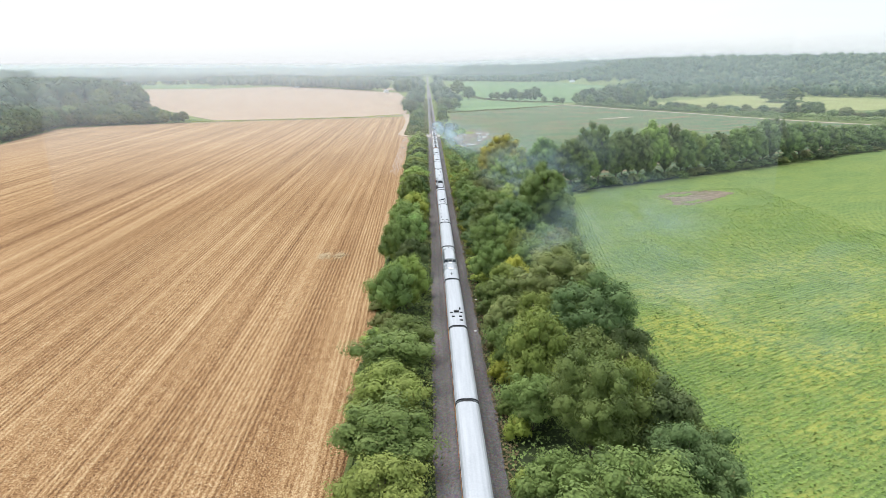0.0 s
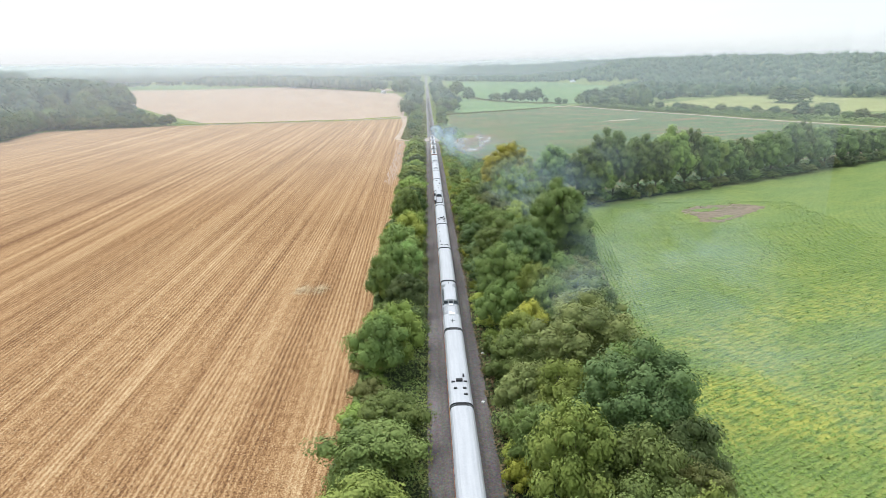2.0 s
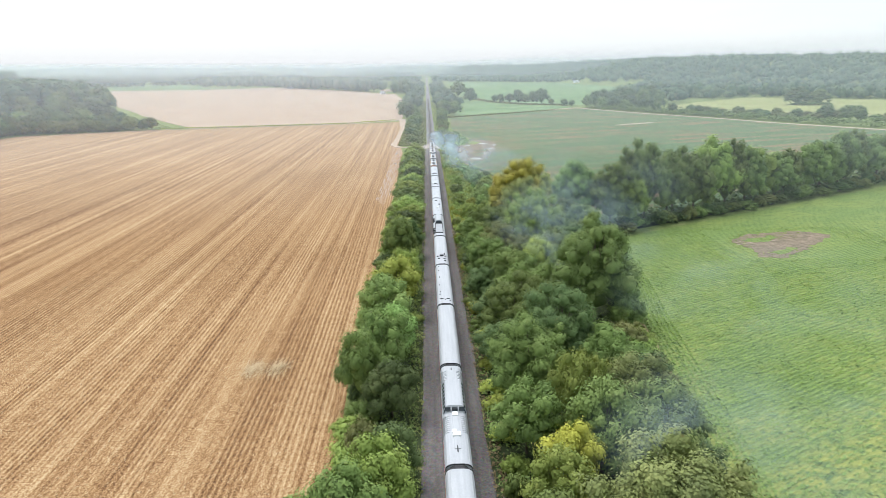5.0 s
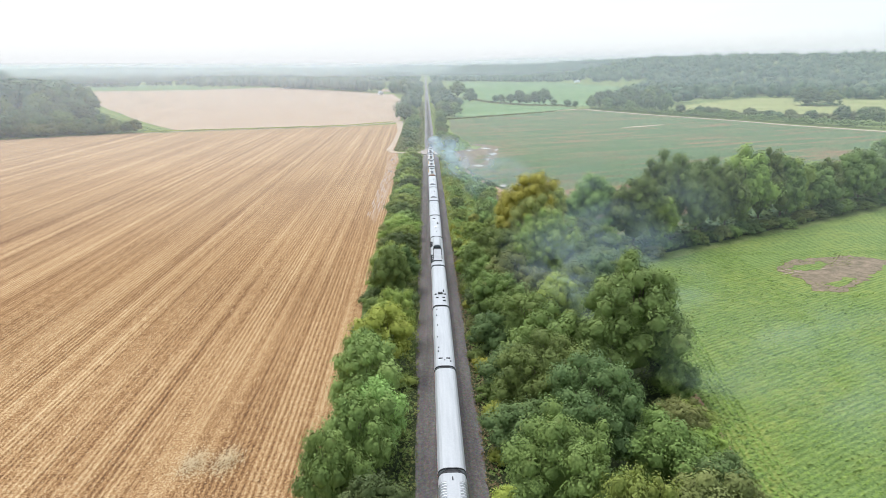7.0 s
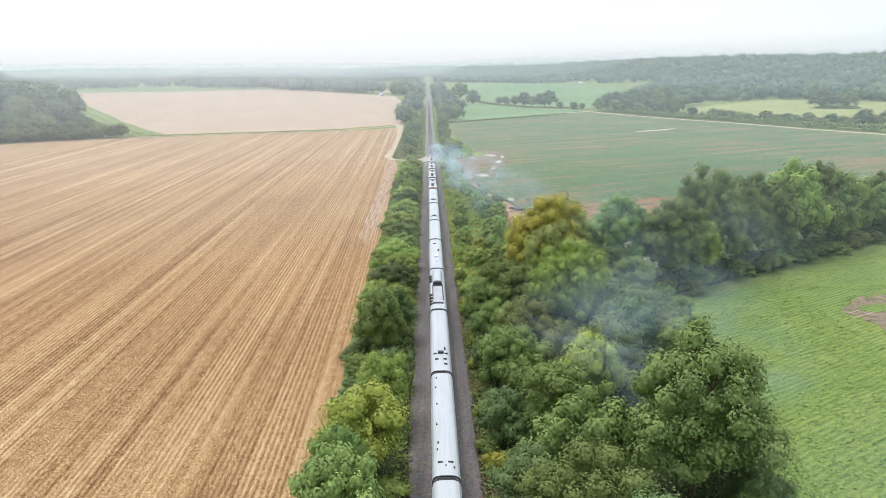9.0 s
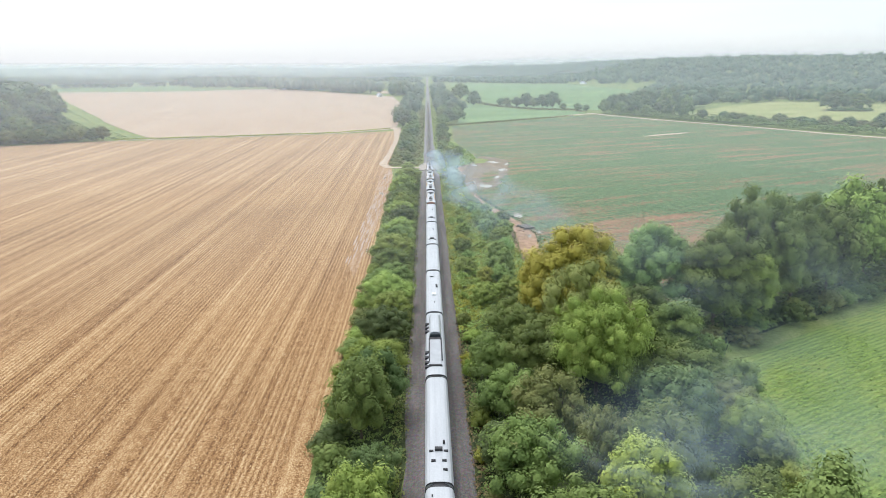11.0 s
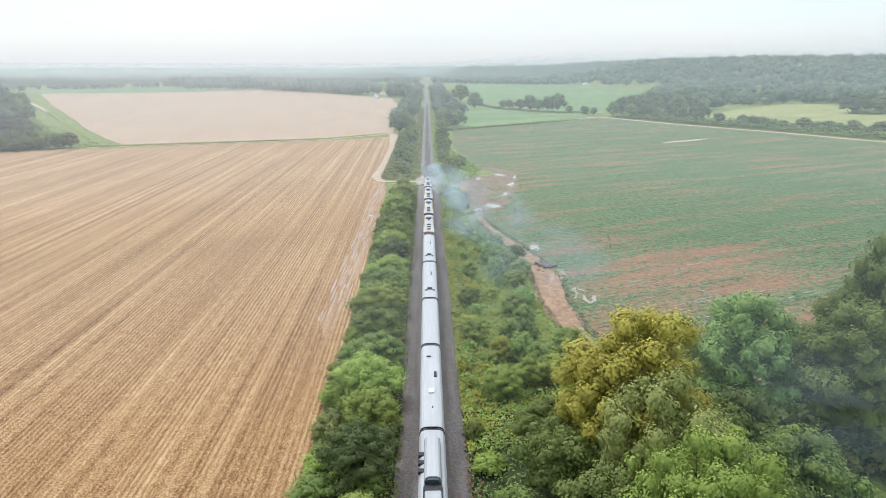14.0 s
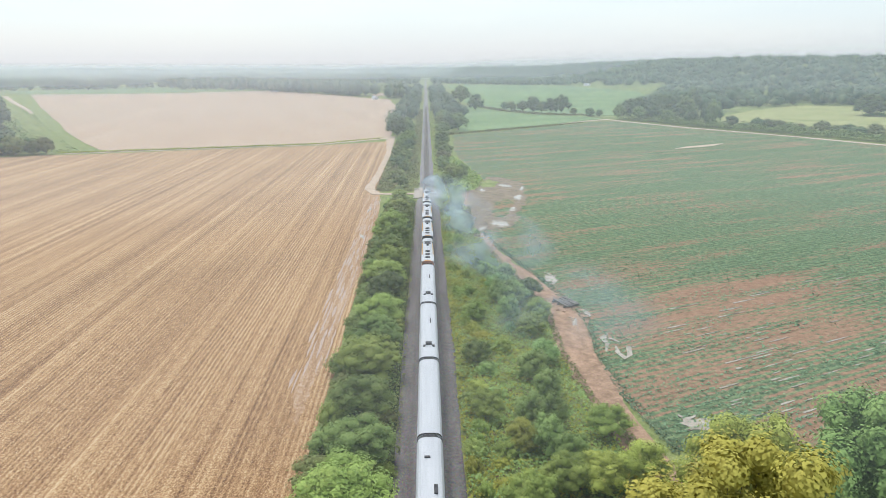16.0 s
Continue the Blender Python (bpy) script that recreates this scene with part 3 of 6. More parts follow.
for i, (x, y, a, b) in enumerate(PUDDLES):
    puddle(x, y, a, b, 40 + i)
for i, (line, wide) in enumerate([([(38.4, 323), (36.9, 321), (37.2, 318.5), (36.1, 315)], [0.3, 1.0, 0.9, 0.3]), ([(38.4, 317.5), (38.0, 314.6), (38.6, 312.2), (39.8, 313.6), (40.6, 317.2), (41.9, 316.6)], [0.3, 0.9, 1.2, 0.9, 0.9, 0.3]), ([(36.9, 321.2), (38.5, 320.6), (39.5, 319)], [0.3, 0.7, 0.2])]):
    tagged(strip("puddle", line, wide, 0.2 + 0.004 * i, WATER, "curved rut of standing rain water in the crop", "puddle", 80 + i, 0.12), group="puddles on the field")
sheet("headland", [(-15.6, 300), (-13.6, 292), (-12.4, 330), (-11.6, 360), (-11.2, 398), (-11.8, 440), (-14, 462), (-19, 466), (-17.9, 440), (-16.6, 398), (-16.4, 350), (-15.4, 322)], 0.066, HEADLAND, "pale rutted headland of driven-over stubble", "ground", 1.2, 0.3, 21)
for i, (x0, x1, w) in enumerate([(-16.9, -15.4, 0.34), (-16.2, -14.9, 0.28), (-15.5, -14.3, 0.36), (-14.4, -13.7, 0.34), (-13.6, -13.1, 0.3), (-12.6, -12.5, 0.22)]):
    rng = random.Random(90 + i)
    y = 300 + rng.uniform(0, 15)
    while y < 446:
        n = rng.randint(4, 9)
        line = [(x0 + (x1 - x0) * (y + q * 2.2 - 300) / 150 + rng.uniform(-0.08, 0.08), y + q * 2.2) for q in range(n)]
        strip("wet_rut", line, [0.06] + [w * rng.uniform(0.5, 1.6) for _ in range(n - 2)] + [0.06], 0.085 + 0.004 * i, WETMUD, "wheel rut holding pale wet mud", "rut", 17 + i, 0.03)
        y += n * 2.2 + rng.uniform(0.5, 9)
for i, (x, y, a, b) in enumerate([(-14.2, 398, 0.6, 4), (-15.0, 436, 0.6, 4)]):
    puddle(x, y, a, b, 70 + i, top=0.105, slivers=0, label="narrow strip of rain water between stubble rows")

# ---- railway ----
RAIL_TOP = 0.95


def railway():
    prof = [(-4.6, -0.2), (-4.3, 0.1), (-2.6, 0.28), (-1.75, 0.72), (1.75, 0.72), (2.6, 0.28), (4.3, 0.12), (4.8, -0.2)]
    ys = [-300 + 12 * i for i in range(410)]
    rng = random.Random(5)
    bm = bmesh.new()
    rings = []
    for y in ys:
        rings.append([bm.verts.new((BED_X + x * (1.0 if y < 452 else 0.7 if abs(x) > 2 else 0.9) + (rng.uniform(-0.35, 0.35) if abs(x) > 4 else rng.uniform(-0.06, 0.06)), y, z)) for x, z in prof])
    for a, b in zip(rings, rings[1:]):
        for i in range(len(prof) - 1):
            bm.faces.new((a[i], a[i + 1], b[i + 1], b[i]))
    bmesh.ops.recalc_face_normals(bm, faces=bm.faces[:])
    bed = tagged(part("trackbed", bm, BALLAST), "straight bed of grey-brown ballast stone", "railway", kind="structure")
    head = [(-0.036, 0.17), (0.036, 0.17), (0.036, 0.13), (0.01, 0.12), (0.01, 0.03), (0.07, 0.015), (0.07, 0), (-0.07, 0), (-0.07, 0.015), (-0.01, 0.03), (-0.01, 0.12), (-0.036, 0.13)]
    for side in (-1, 1):
        r = part("rail", loft(head, [-300, 1200, 4600]), RUST, bed)
        r.location = (BED_X + side * 0.753, 0, RAIL_TOP - 0.17)
    tie = bpy.data.meshes.new("tie")
    bm = box(-1.28, 1.28, -0.11, 0.11, -0.12, 0.07, 0.015)
    bm.to_mesh(tie)
    bm.free()
    tie.materials.append(TIMBER)
    for i in range(300):
        t = new("tie", tie)
        t.parent = bed
        t.matrix_basis = pose(BED_X + rng.uniform(-0.03, 0.03), 430 + i * 0.53, 0.72, 0, 0, rng.uniform(-1, 1))
    vs, fs = [], []
    for i in range(1700):
        y = (430 - 0.53 * (i + 1)) if i < 800 else (589 + 0.53 * (i - 799))
        b = len(vs)
        vs += [(BED_X + sx * 1.28, y + sy * 0.11, z) for z in (0.6, 0.79) for sx, sy in ((-1, -1), (1, -1), (1, 1), (-1, 1))]
        fs += [(b + 4, b + 5, b + 6, b + 7), (b, b + 1, b + 5, b + 4), (b + 2, b + 3, b + 7, b + 6), (b + 1, b + 2, b + 6, b + 5), (b + 3, b, b + 4, b + 7)]
    tagged(link("ties", vs, fs, TIMBER, bed), kind="stuff")
    return bed


railway()


def crossing():
    e = tagged(new("level_crossing"), "farm level crossing of timber planks between pale gravel", "crossing", kind="structure")
    e.location = (BED_X, 466, 0)
    for x in (-1.35, -0.45, 0.0, 0.45, 1.35):
        part("plank", box(x - 0.2, x + 0.2, -2.6, 2.6, 0.74, 0.93, 0.02), TIMBER, e)
    for s in (-1, 1):
        bm = bmesh.new()
        q = [(s * 1.7, 0.80), (s * 3.0, 0.42), (s * 5.2, 0.30), (s * 5.2, 0.0), (s * 1.7, 0.0)]
        rings = [[bm.verts.new((x, y, z)) for x, z in q] for y in (-14 + abs(s) * 4, -3, 3, 12)]
        for a, b in zip(rings, rings[1:]):
            for i in range(len(q)):
                bm.faces.new((a[i], a[(i + 1) % 5], b[(i + 1) % 5], b[i]))
        bm.faces.new(rings[0])
        bm.faces.new(rings[-1][::-1])
        bmesh.ops.recalc_face_normals(bm, faces=bm.faces[:])
        part("approach", bm, PALE_GRAVEL, e, "pale gravel shoulder")


crossing()

# ---- plants ----


def unit(n, r):
    v = r.normal(size=(n, 3))
    return v / np.linalg.norm(v, axis=1)[:, None]


def tri_mesh(name, verts, tris, material):
    me = bpy.data.meshes.new(name)
    me.vertices.add(len(verts))
    me.vertices.foreach_set("co", np.ascontiguousarray(verts, dtype=np.float32).ravel())
    me.loops.add(tris.size)
    me.loops.foreach_set("vertex_index", np.ascontiguousarray(tris, dtype=np.int32).ravel())
    me.polygons.add(len(tris))
    me.polygons.foreach_set("loop_start", np.arange(len(tris)) * 3)
    me.polygons.foreach_set("use_smooth", np.ones(len(tris), dtype=bool))
    me.update(calc_edges=True)
    me.materials.append(material)
    return me


def leaf_mesh(name, centres, normals, size, r, material, wide=0.58, heart=None, bough=None):
    """Pointed leaf sprays, one three-cornered island each, round the dense hearts of the boughs if given."""
    n = len(centres)
    t = np.cross(normals, unit(n, r))
    t /= np.linalg.norm(t, axis=1)[:, None] + 1e-9
    b = np.cross(normals, t)
    s = (size * r.uniform(0.6, 1.35, n))[:, None] / 2
    vs = np.stack([centres + t * s * 1.1, centres - t * s * 0.7 + b * s * wide, centres - t * s * 0.7 - b * s * wide], 1).reshape(-1, 3)
    tris = np.arange(3 * n).reshape(-1, 3)
    if heart is None:
        return tri_mesh(name, vs, tris, material)
    me = tri_mesh(name, np.vstack([vs, heart[0]]), np.vstack([tris, heart[1] + 3 * n]), material)
    # leaves are shaded as the soft round mass of their bough
    own = np.zeros((len(me.vertices), 3), dtype=np.float32)
    own[:3 * n] = np.repeat(bough, 3, axis=0)
    me.normals_split_custom_set_from_vertices(own)
    return me


def ico_ball(level):
    bm = bmesh.new()
    bmesh.ops.create_icosphere(bm, subdivisions=level, radius=1.0)
    v = np.array([q.co[:] for q in bm.verts])
    f = np.array([[q.index for q in t.verts] for t in bm.faces])
    bm.free()
    return v, f


BALL = ico_ball(1)


def crown(seed, r, zc, rz, lobes, leaves, leaf, taper=0.0):
    """A crown of separate boughs: each a rounded leafy mass with a dense heart, deep gaps between them."""
    g = np.random.RandomState(seed)
    # boughs spread evenly over the crown's outline, then shifted; a few deeper ones fill the middle
    i = np.arange(lobes) + 0.5
    up = 1 - 1.55 * i / lobes
    a = i * 2.39996 + g.uniform(-0.35, 0.35, lobes)
    flat = np.sqrt(np.clip(1 - up * up, 0, 1))
    d = np.stack([flat * np.cos(a), flat * np.sin(a), up], 1) + g.normal(size=(lobes, 3)) * 0.10
    c = d * g.uniform(0.52, 0.93, lobes)[:, None] * np.array([r, r, rz])
    k = 1 - taper * np.clip(c[:, 2] / rz, -0.3, 1)
    c[:, :2] *= k[:, None]
    c[:, 2] += zc
    even = r * math.sqrt(3.6 / lobes)
    lr = even * g.uniform(0.5, 1.2, lobes) * (0.6 + 0.4 * k)
    c = np.vstack([c, [[0, 0, zc], [0, 0, zc * 0.6]]])
    lr = np.append(lr, [r * 0.52, r * 0.55])
    c[:, 2] = np.maximum(c[:, 2], lr * 0.75)
    tall = min(1.3, max(0.85, rz / r))
    # leaf sprays on every bough, thick above and outside, thin below
    w = lr[:-2] ** 2
    pick = g.choice(lobes, size=leaves, p=w / w.sum())
    dd = unit(leaves, g)
    dd[:, 2] = np.where((dd[:, 2] < -0.15) & (g.rand(leaves) < 0.7), -dd[:, 2], dd[:, 2])
    bump = np.ones(leaves)
    for m in range(3):
        ax = unit(lobes, g) * (3.5 + 2.4 * m)
        bump += 0.15 * np.sin((dd * ax[pick]).sum(1) + m)
    reach = lr[pick] * bump * (0.74 + 0.56 * g.rand(leaves) ** 1.5)
    p = c[pick] + dd * np.array([1, 1, tall]) * reach[:, None]
    p[:, 2] = np.maximum(p[:, 2], 0.15)
    nrm = dd * 0.8 + np.array([0, 0, 0.18]) + unit(leaves, g) * 0.22
    nrm /= np.linalg.norm(nrm, axis=1)[:, None]
    bv, bf = BALL
    n = len(c)
    hv = c[:, None] + bv[None] * (lr * 0.74)[:, None, None] * np.array([1, 1, tall]) * g.uniform(0.7, 1.15, (n, len(bv), 1))
    hv[:, :, 2] = np.maximum(hv[:, :, 2], 0.05)
    hf = (np.arange(n)[:, None, None] * len(bv) + bf[None]).reshape(-1, 3)
    # bring the whole to its nominal width and height
    wide = r / np.percentile(np.linalg.norm(p[:, :2], axis=1), 97)
    high = (zc + rz) / np.percentile(p[:, 2], 99.6)
    grow = np.array([wide, wide, high])
    soft = nrm * 0.55 + dd * 0.7 + np.array([0, 0, 0.1])
    soft /= np.linalg.norm(soft, axis=1)[:, None]
    return p * grow, nrm, g, c * grow, np.full(leaves, leaf), (hv.reshape(-1, 3) * grow, hf), soft


def tube(bm, pts, radii, sides=7):
    rings = []
    for i, p in enumerate(pts):
        a, b = Vector(pts[max(0, i - 1)]), Vector(pts[min(len(pts) - 1, i + 1)])
        q = (b - a).to_track_quat("Z", "Y")
        rings.append([bm.verts.new(Vector(p) + q @ Vector((radii[i] * math.cos(6.2832 * j / sides), radii[i] * math.sin(6.2832 * j / sides), 0))) for j in range(sides)])
    for a, b in zip(rings, rings[1:]):
        for j in range(sides):
            bm.faces.new((a[j], a[(j + 1) % sides], b[(j + 1) % sides], b[j]))


def trunk_mesh(seed, h, zc, c, thick, limbs):
    g = random.Random(seed)
    bm = bmesh.new()
    lean = g.uniform(-0.04, 0.04) * h
    tube(bm, [(0, 0, -0.4), (0, 0, 0.3), (lean * 0.4, 0, zc * 0.5), (lean, lean * 0.5, zc), (lean * 1.2, lean, zc + (h - zc) * 0.45)], [thick * 1.5, thick, thick * 0.8, thick * 0.55, thick * 0.12])
    for i in range(limbs):
        e = Vector(c[i])
        s = Vector((lean * 0.5, 0, zc * g.uniform(0.4, 0.75)))
        mid = s.lerp(e, 0.5) + Vector((g.uniform(-0.3, 0.3), g.uniform(-0.3, 0.3), -0.06 * h * g.random()))
        tube(bm, [s, mid, e], [thick * 0.5, thick * 0.32, thick * 0.08], 5)
    me = bpy.data.meshes.new("trunk")
    bm.to_mesh(me)
    bm.free()
    me.shade_smooth()
    me.materials.append(BARK)
    return me


# kind: crown radius, crown middle, crown half height, full height, lobes, leaves, leaf length, taper, trunk radius, limbs, variants
KINDS = {
    "big": (8.0, 8.8, 7.8, 17.0, 84, 30000, 0.30, 0.12, 0.38, 9, 4),
    "broad": (11.0, 8.7, 7.8, 17.0, 140, 52000, 0.30, 0.10, 0.4, 10, 2),
    "tall": (8.0, 9.5, 9.4, 19.0, 110, 42000, 0.28, 0.4, 0.38, 9, 1),
    "oval": (8.0, 12.0, 10.8, 23.0, 110, 42000, 0.31, 0.15, 0.38, 9, 3),
    "line": (8.0, 11.2, 10.6, 22.0, 64, 11000, 0.58, 0.12, 0.38, 7, 4),
    "mid": (5.0, 5.2, 4.6, 9.8, 46, 12500, 0.28, 0.12, 0.22, 7, 5),
    "slim": (5.0, 5.2, 4.7, 9.8, 34, 5000, 0.42, 0.12, 0.22, 6, 3),
    "bush": (2.6, 1.6, 1.8, 3.5, 16, 2000, 0.27, 0.1, 0.08, 5, 3),
    "far": (5.5, 6.2, 6.2, 12.5, 26, 1800, 1.0, 0.12, 0.3, 5, 3),
}
STORE = {}
LABELS = {
    "dark": "dark green broadleaf tree in full leaf", "mid": "green broadleaf tree in full leaf", "bright": "bright fresh green rounded broadleaf tree",
    "fresh": "tall fresh green broadleaf tree with upright boughs", "gold": "yellow-green weedy broadleaf tree", "moss": "olive green broadleaf tree beginning to turn", "lime": "yellowish olive broadleaf tree in full leaf", "russet": "dark reddish brown broadleaf tree", "crop": "green crop", "olive": "olive green tree with brownish tips", "yellow": "broadleaf tree turning yellow in early autumn", "willow": "light green feathery willow tree",
}


def plant(kind, tone, x, y, h, dia, group, seed=0, label="", z=None):
    r, zc, rz, full, lobes, leaves, leaf, taper, thick, limbs, variants = KINDS[kind]
    v = seed % variants
    key = (kind, tone, v)
    if key not in STORE:
        base = (kind, v)
        if base not in STORE:
            p, nrm, g, c, size, heart, bough = crown(97 + v * 13 + len(kind) * 7, r, zc, rz, lobes, leaves, leaf, taper)
            STORE[base] = (leaf_mesh("crown", p, nrm, size, g, LEAF[tone], 0.95, heart, bough), trunk_mesh(v, full, zc, c, thick, limbs))
            STORE[key] = STORE[base]
        else:
            me = STORE[base][0].copy()
            me.materials.clear()
            me.materials.append(LEAF[tone])
            STORE[key] = (me, STORE[base][1])
    shrub = kind == "bush" or h < 4.2
    if x < BED_X and y < 470:
        x = min(x, 1.0 - dia * 0.54)
    elif BED_X < x < 20 and y < 470:
        x = max(x, 9.0 + dia * 0.54)
    e = new("shrub" if shrub else "tree")
    g = random.Random(seed * 31 + 7)
    sxy, szz = dia / (2 * r), h / full
    e.matrix_basis = pose(x, y, (land(x, y) if z is None else z) - 0.05, 0, 0, g.uniform(0, 360)) @ Matrix.Diagonal((sxy * g.uniform(0.93, 1.07), sxy * g.uniform(0.93, 1.07), szz, 1))
    for nm, me in (("crown", STORE[key][0]), ("trunk", STORE[key][1])):
        o = new(nm, me)
        o.parent = e
    return tagged(e, label or LABELS[tone].replace("broadleaf tree", "leafy shrub").replace("tree", "shrub") if shrub else label or LABELS[tone], "shrub" if shrub else "tree", group)


def inside(x, y, poly):
    c = False
    for (x0, y0), (x1, y1) in zip(poly, poly[1:] + poly[:1]):
        if (y0 > y) != (y1 > y) and x < (x1 - x0) * (y - y0) / (y1 - y0) + x0:
            c = not c
    return c


def scatter(poly, spacing, seed):
    """Jittered places inside a polygon, none too close."""
    g = random.Random(seed)
    xs, ys = [p[0] for p in poly], [p[1] for p in poly]
    out = []
    y = min(ys)
    while y < max(ys):
        x = min(xs)
        while x < max(xs):
            px, py = x + g.uniform(-0.45, 0.45) * spacing, y + g.uniform(-0.45, 0.45) * spacing
            if inside(px, py, poly):
                out.append((px, py))
            x += spacing
        y += spacing
    return out


def thicket(name, poly, n, low, high, leaf, tone, label, seed, lump=4.0, category="undergrowth"):
    """Leafy growth that nobody could count, its height swelling and sinking over the ground."""
    g = np.random.RandomState(seed)
    xs, ys = [p[0] for p in poly], [p[1] for p in poly]
    pts = []
    while len(pts) < n:
        x, y = g.uniform(min(xs), max(xs)), g.uniform(min(ys), max(ys))
        if inside(x, y, poly):
            a = noise.noise(Vector((x / lump, y / lump, seed))) * 0.5 + 0.5
            b = noise.noise(Vector((x / lump * 3, y / lump * 3, seed + 5))) * 0.5 + 0.5
            top = low + (high - low) * min(1, max(0, a * 1.3 - 0.25)) * (0.6 + 0.6 * b)
            pts.append((x, y, land(x, y) + top * (1 - 0.55 * g.rand() ** 2.2)))
    p = np.array(pts)
    nrm = unit(n, g) * 0.6 + np.array([0, 0, 0.8])
    nrm /= np.linalg.norm(nrm, axis=1)[:, None]
    return tagged(new(name, leaf_mesh(name, p, nrm, leaf, g, LEAF[tone], 0.8)), label, category, kind="stuff")

# ---- trees along the west side of the line ----
WEST = "trees west of the railway"
for i, (kind, tone, x, y, h, d) in enumerate([
    ("mid", "mid", -4.2, 48, 6.5, 12), ("mid", "bright", -3.8, 60, 6.5, 11), ("mid", "mid", -4.5, 70, 7, 12), ("mid", "bright", -3.6, 81, 7, 11.5), ("mid", "mid", -4.4, 92, 7.2, 12.5), ("mid", "mid", -3.4, 101, 6.5, 9),
    ("mid", "mid", -7.0, 119, 9.5, 10), ("mid", "bright", -3.6, 124, 9.5, 9.5), ("mid", "dark", -2.6, 133, 6.5, 7), ("bush", "olive", -6.6, 137, 5, 6), ("mid", "dark", -1.6, 147, 7.5, 8),
    ("mid", "mid", -8.0, 152, 9.5, 7.5), ("mid", "mid", -5.6, 158, 10, 9), ("mid", "willow", -2.4, 164, 9.0, 9), ("mid", "willow", -5.8, 172, 10.5, 10), ("mid", "mid", -6.6, 180, 9, 8),
    ("mid", "lime", -1.6, 187.5, 10, 10.5), ("mid", "bright", -1.4, 200, 8.5, 8), ("mid", "mid", -5.4, 197, 6, 7), ("mid", "dark", -1.2, 209, 5.5, 6.5), ("mid", "mid", -5.0, 221, 10, 9), ("mid", "dark", -2.2, 228, 8.5, 8.5), ("mid", "bright", -5.2, 230.5, 8.5, 9),
    ("mid", "mid", -3.0, 240, 6.5, 8), ("mid", "dark", -3.4, 252, 7, 9), ("mid", "mid", -2.6, 263, 6.5, 8), ("mid", "mid", -3.8, 272, 7.5, 10), ("mid", "dark", -3.8, 283, 6, 9), ("mid", "mid", -4.4, 294, 6.5, 9),
    ("mid", "mid", -4.2, 306, 7, 10.5), ("mid", "dark", -3.4, 317, 6.5, 9), ("mid", "bright", -3.8, 329, 6, 9.5), ("mid", "dark", -3.6, 341, 7, 9), ("mid", "mid", -4.6, 352, 6.5, 10), ("mid", "mid", -3.4, 363, 7, 8.5),
    ("mid", "dark", -4.6, 375, 6.8, 10), ("mid", "mid", -4.0, 388, 6.5, 9), ("mid", "mid", -5.0, 401, 7.5, 10), ("mid", "dark", -4.4, 413, 6, 8.5), ("mid", "bright", -4.8, 424, 6.5, 9), ("mid", "mid", -4.6, 437, 5.5, 7.5), ("mid", "bright", -5.2, 449, 5, 6.5),
]):
    tone = {"dark": "mid", "mid": "bright"}.get(tone, tone) if y > 235 and i % 4 else tone
    plant("slim" if y > 335 and kind == "mid" else kind, tone, x, y, h * (1.18 if y < 240 else 1.0), d, WEST, i + 3)
g = random.Random(21)
for i in range(46):
    plant("bush", g.choice(["mid", "dark", "bright", "olive"]), g.choice([g.uniform(-9.5, -7.5), g.uniform(-2.5, 0.0)]), 45 + i * 8.8 + g.uniform(-3, 3), g.uniform(2.0, 3.8), g.uniform(3.2, 5.5), "shrubs beside the railway", i)
for i in range(52):
    plant("bush", g.choice(["mid", "mid", "bright", "olive", "dark"]), -8.4 + g.uniform(-0.7, 0.9), 44 + i * 7.8 + g.uniform(-2, 2), g.uniform(2.8, 4.1), g.uniform(4.5, 6.5), "shrubs beside the railway", i + 2)
thicket("undergrowth", [(-9.8, -70), (0.2, -70), (0.4, 455), (-9.6, 455)], 44000, 0.4, 2.8, 0.40, "mid", "tangled green brush beside the tracks", 31)
for i, (tone, x, y, h, d) in enumerate([("mid", -6, 482, 5, 7), ("olive", -8, 498, 5, 7), ("mid", -5, 520, 6, 8), ("dark", -9, 540, 6, 9), ("mid", -6, 556, 7, 9), ("mid", -10, 575, 7, 9), ("dark", -7, 600, 8, 10), ("mid", -9, 625, 8, 11), ("mid", -6, 650, 9, 11),
                                       ("dark", -16, 688, 15, 16), ("mid", -9, 700, 11, 13), ("dark", -18, 716, 15, 15), ("mid", -10, 740, 11, 13)]):
    plant("slim" if h < 9 else "line", tone, x, y, h, d, WEST, i)
thicket("verge_weeds", [(-4.5, 470), (1.7, 470), (1.7, 1000), (-4.5, 1000)], 7000, 0.2, 2.2, 0.8, "olive", "rough weeds crowding the far tracks", 61, 3.0)
thicket("verge_weeds", [(8.4, 470), (15.5, 470), (15.5, 1000), (8.4, 1000)], 8000, 0.2, 2.4, 0.8, "bright", "light green weeds crowding the far tracks", 62, 3.0)
thicket("verge_weeds", [(-15.5, 472), (-9, 472), (-9, 660), (-15, 660)], 6000, 0.2, 1.6, 0.8, "olive", "rough olive weeds between the lane and the trees", 65, 3.0)
thicket("verge_weeds", [(-16, 472), (-8, 472), (-8, 640), (-15, 640)], 2600, 0.1, 1.0, 0.7, "russet", "dry brown weeds beside the farm lane", 66, 2.5)
thicket("verge_weeds", [(14, 460), (24, 470), (30, 500), (22, 560), (14, 600)], 6000, 0.3, 2.4, 0.8, "bright", "light green weeds and brush beside the crossing", 67, 4.0)
line_far = [(g.uniform(-22, -7), 760 + i * 17 + g.uniform(-8, 8)) for i in range(64)]

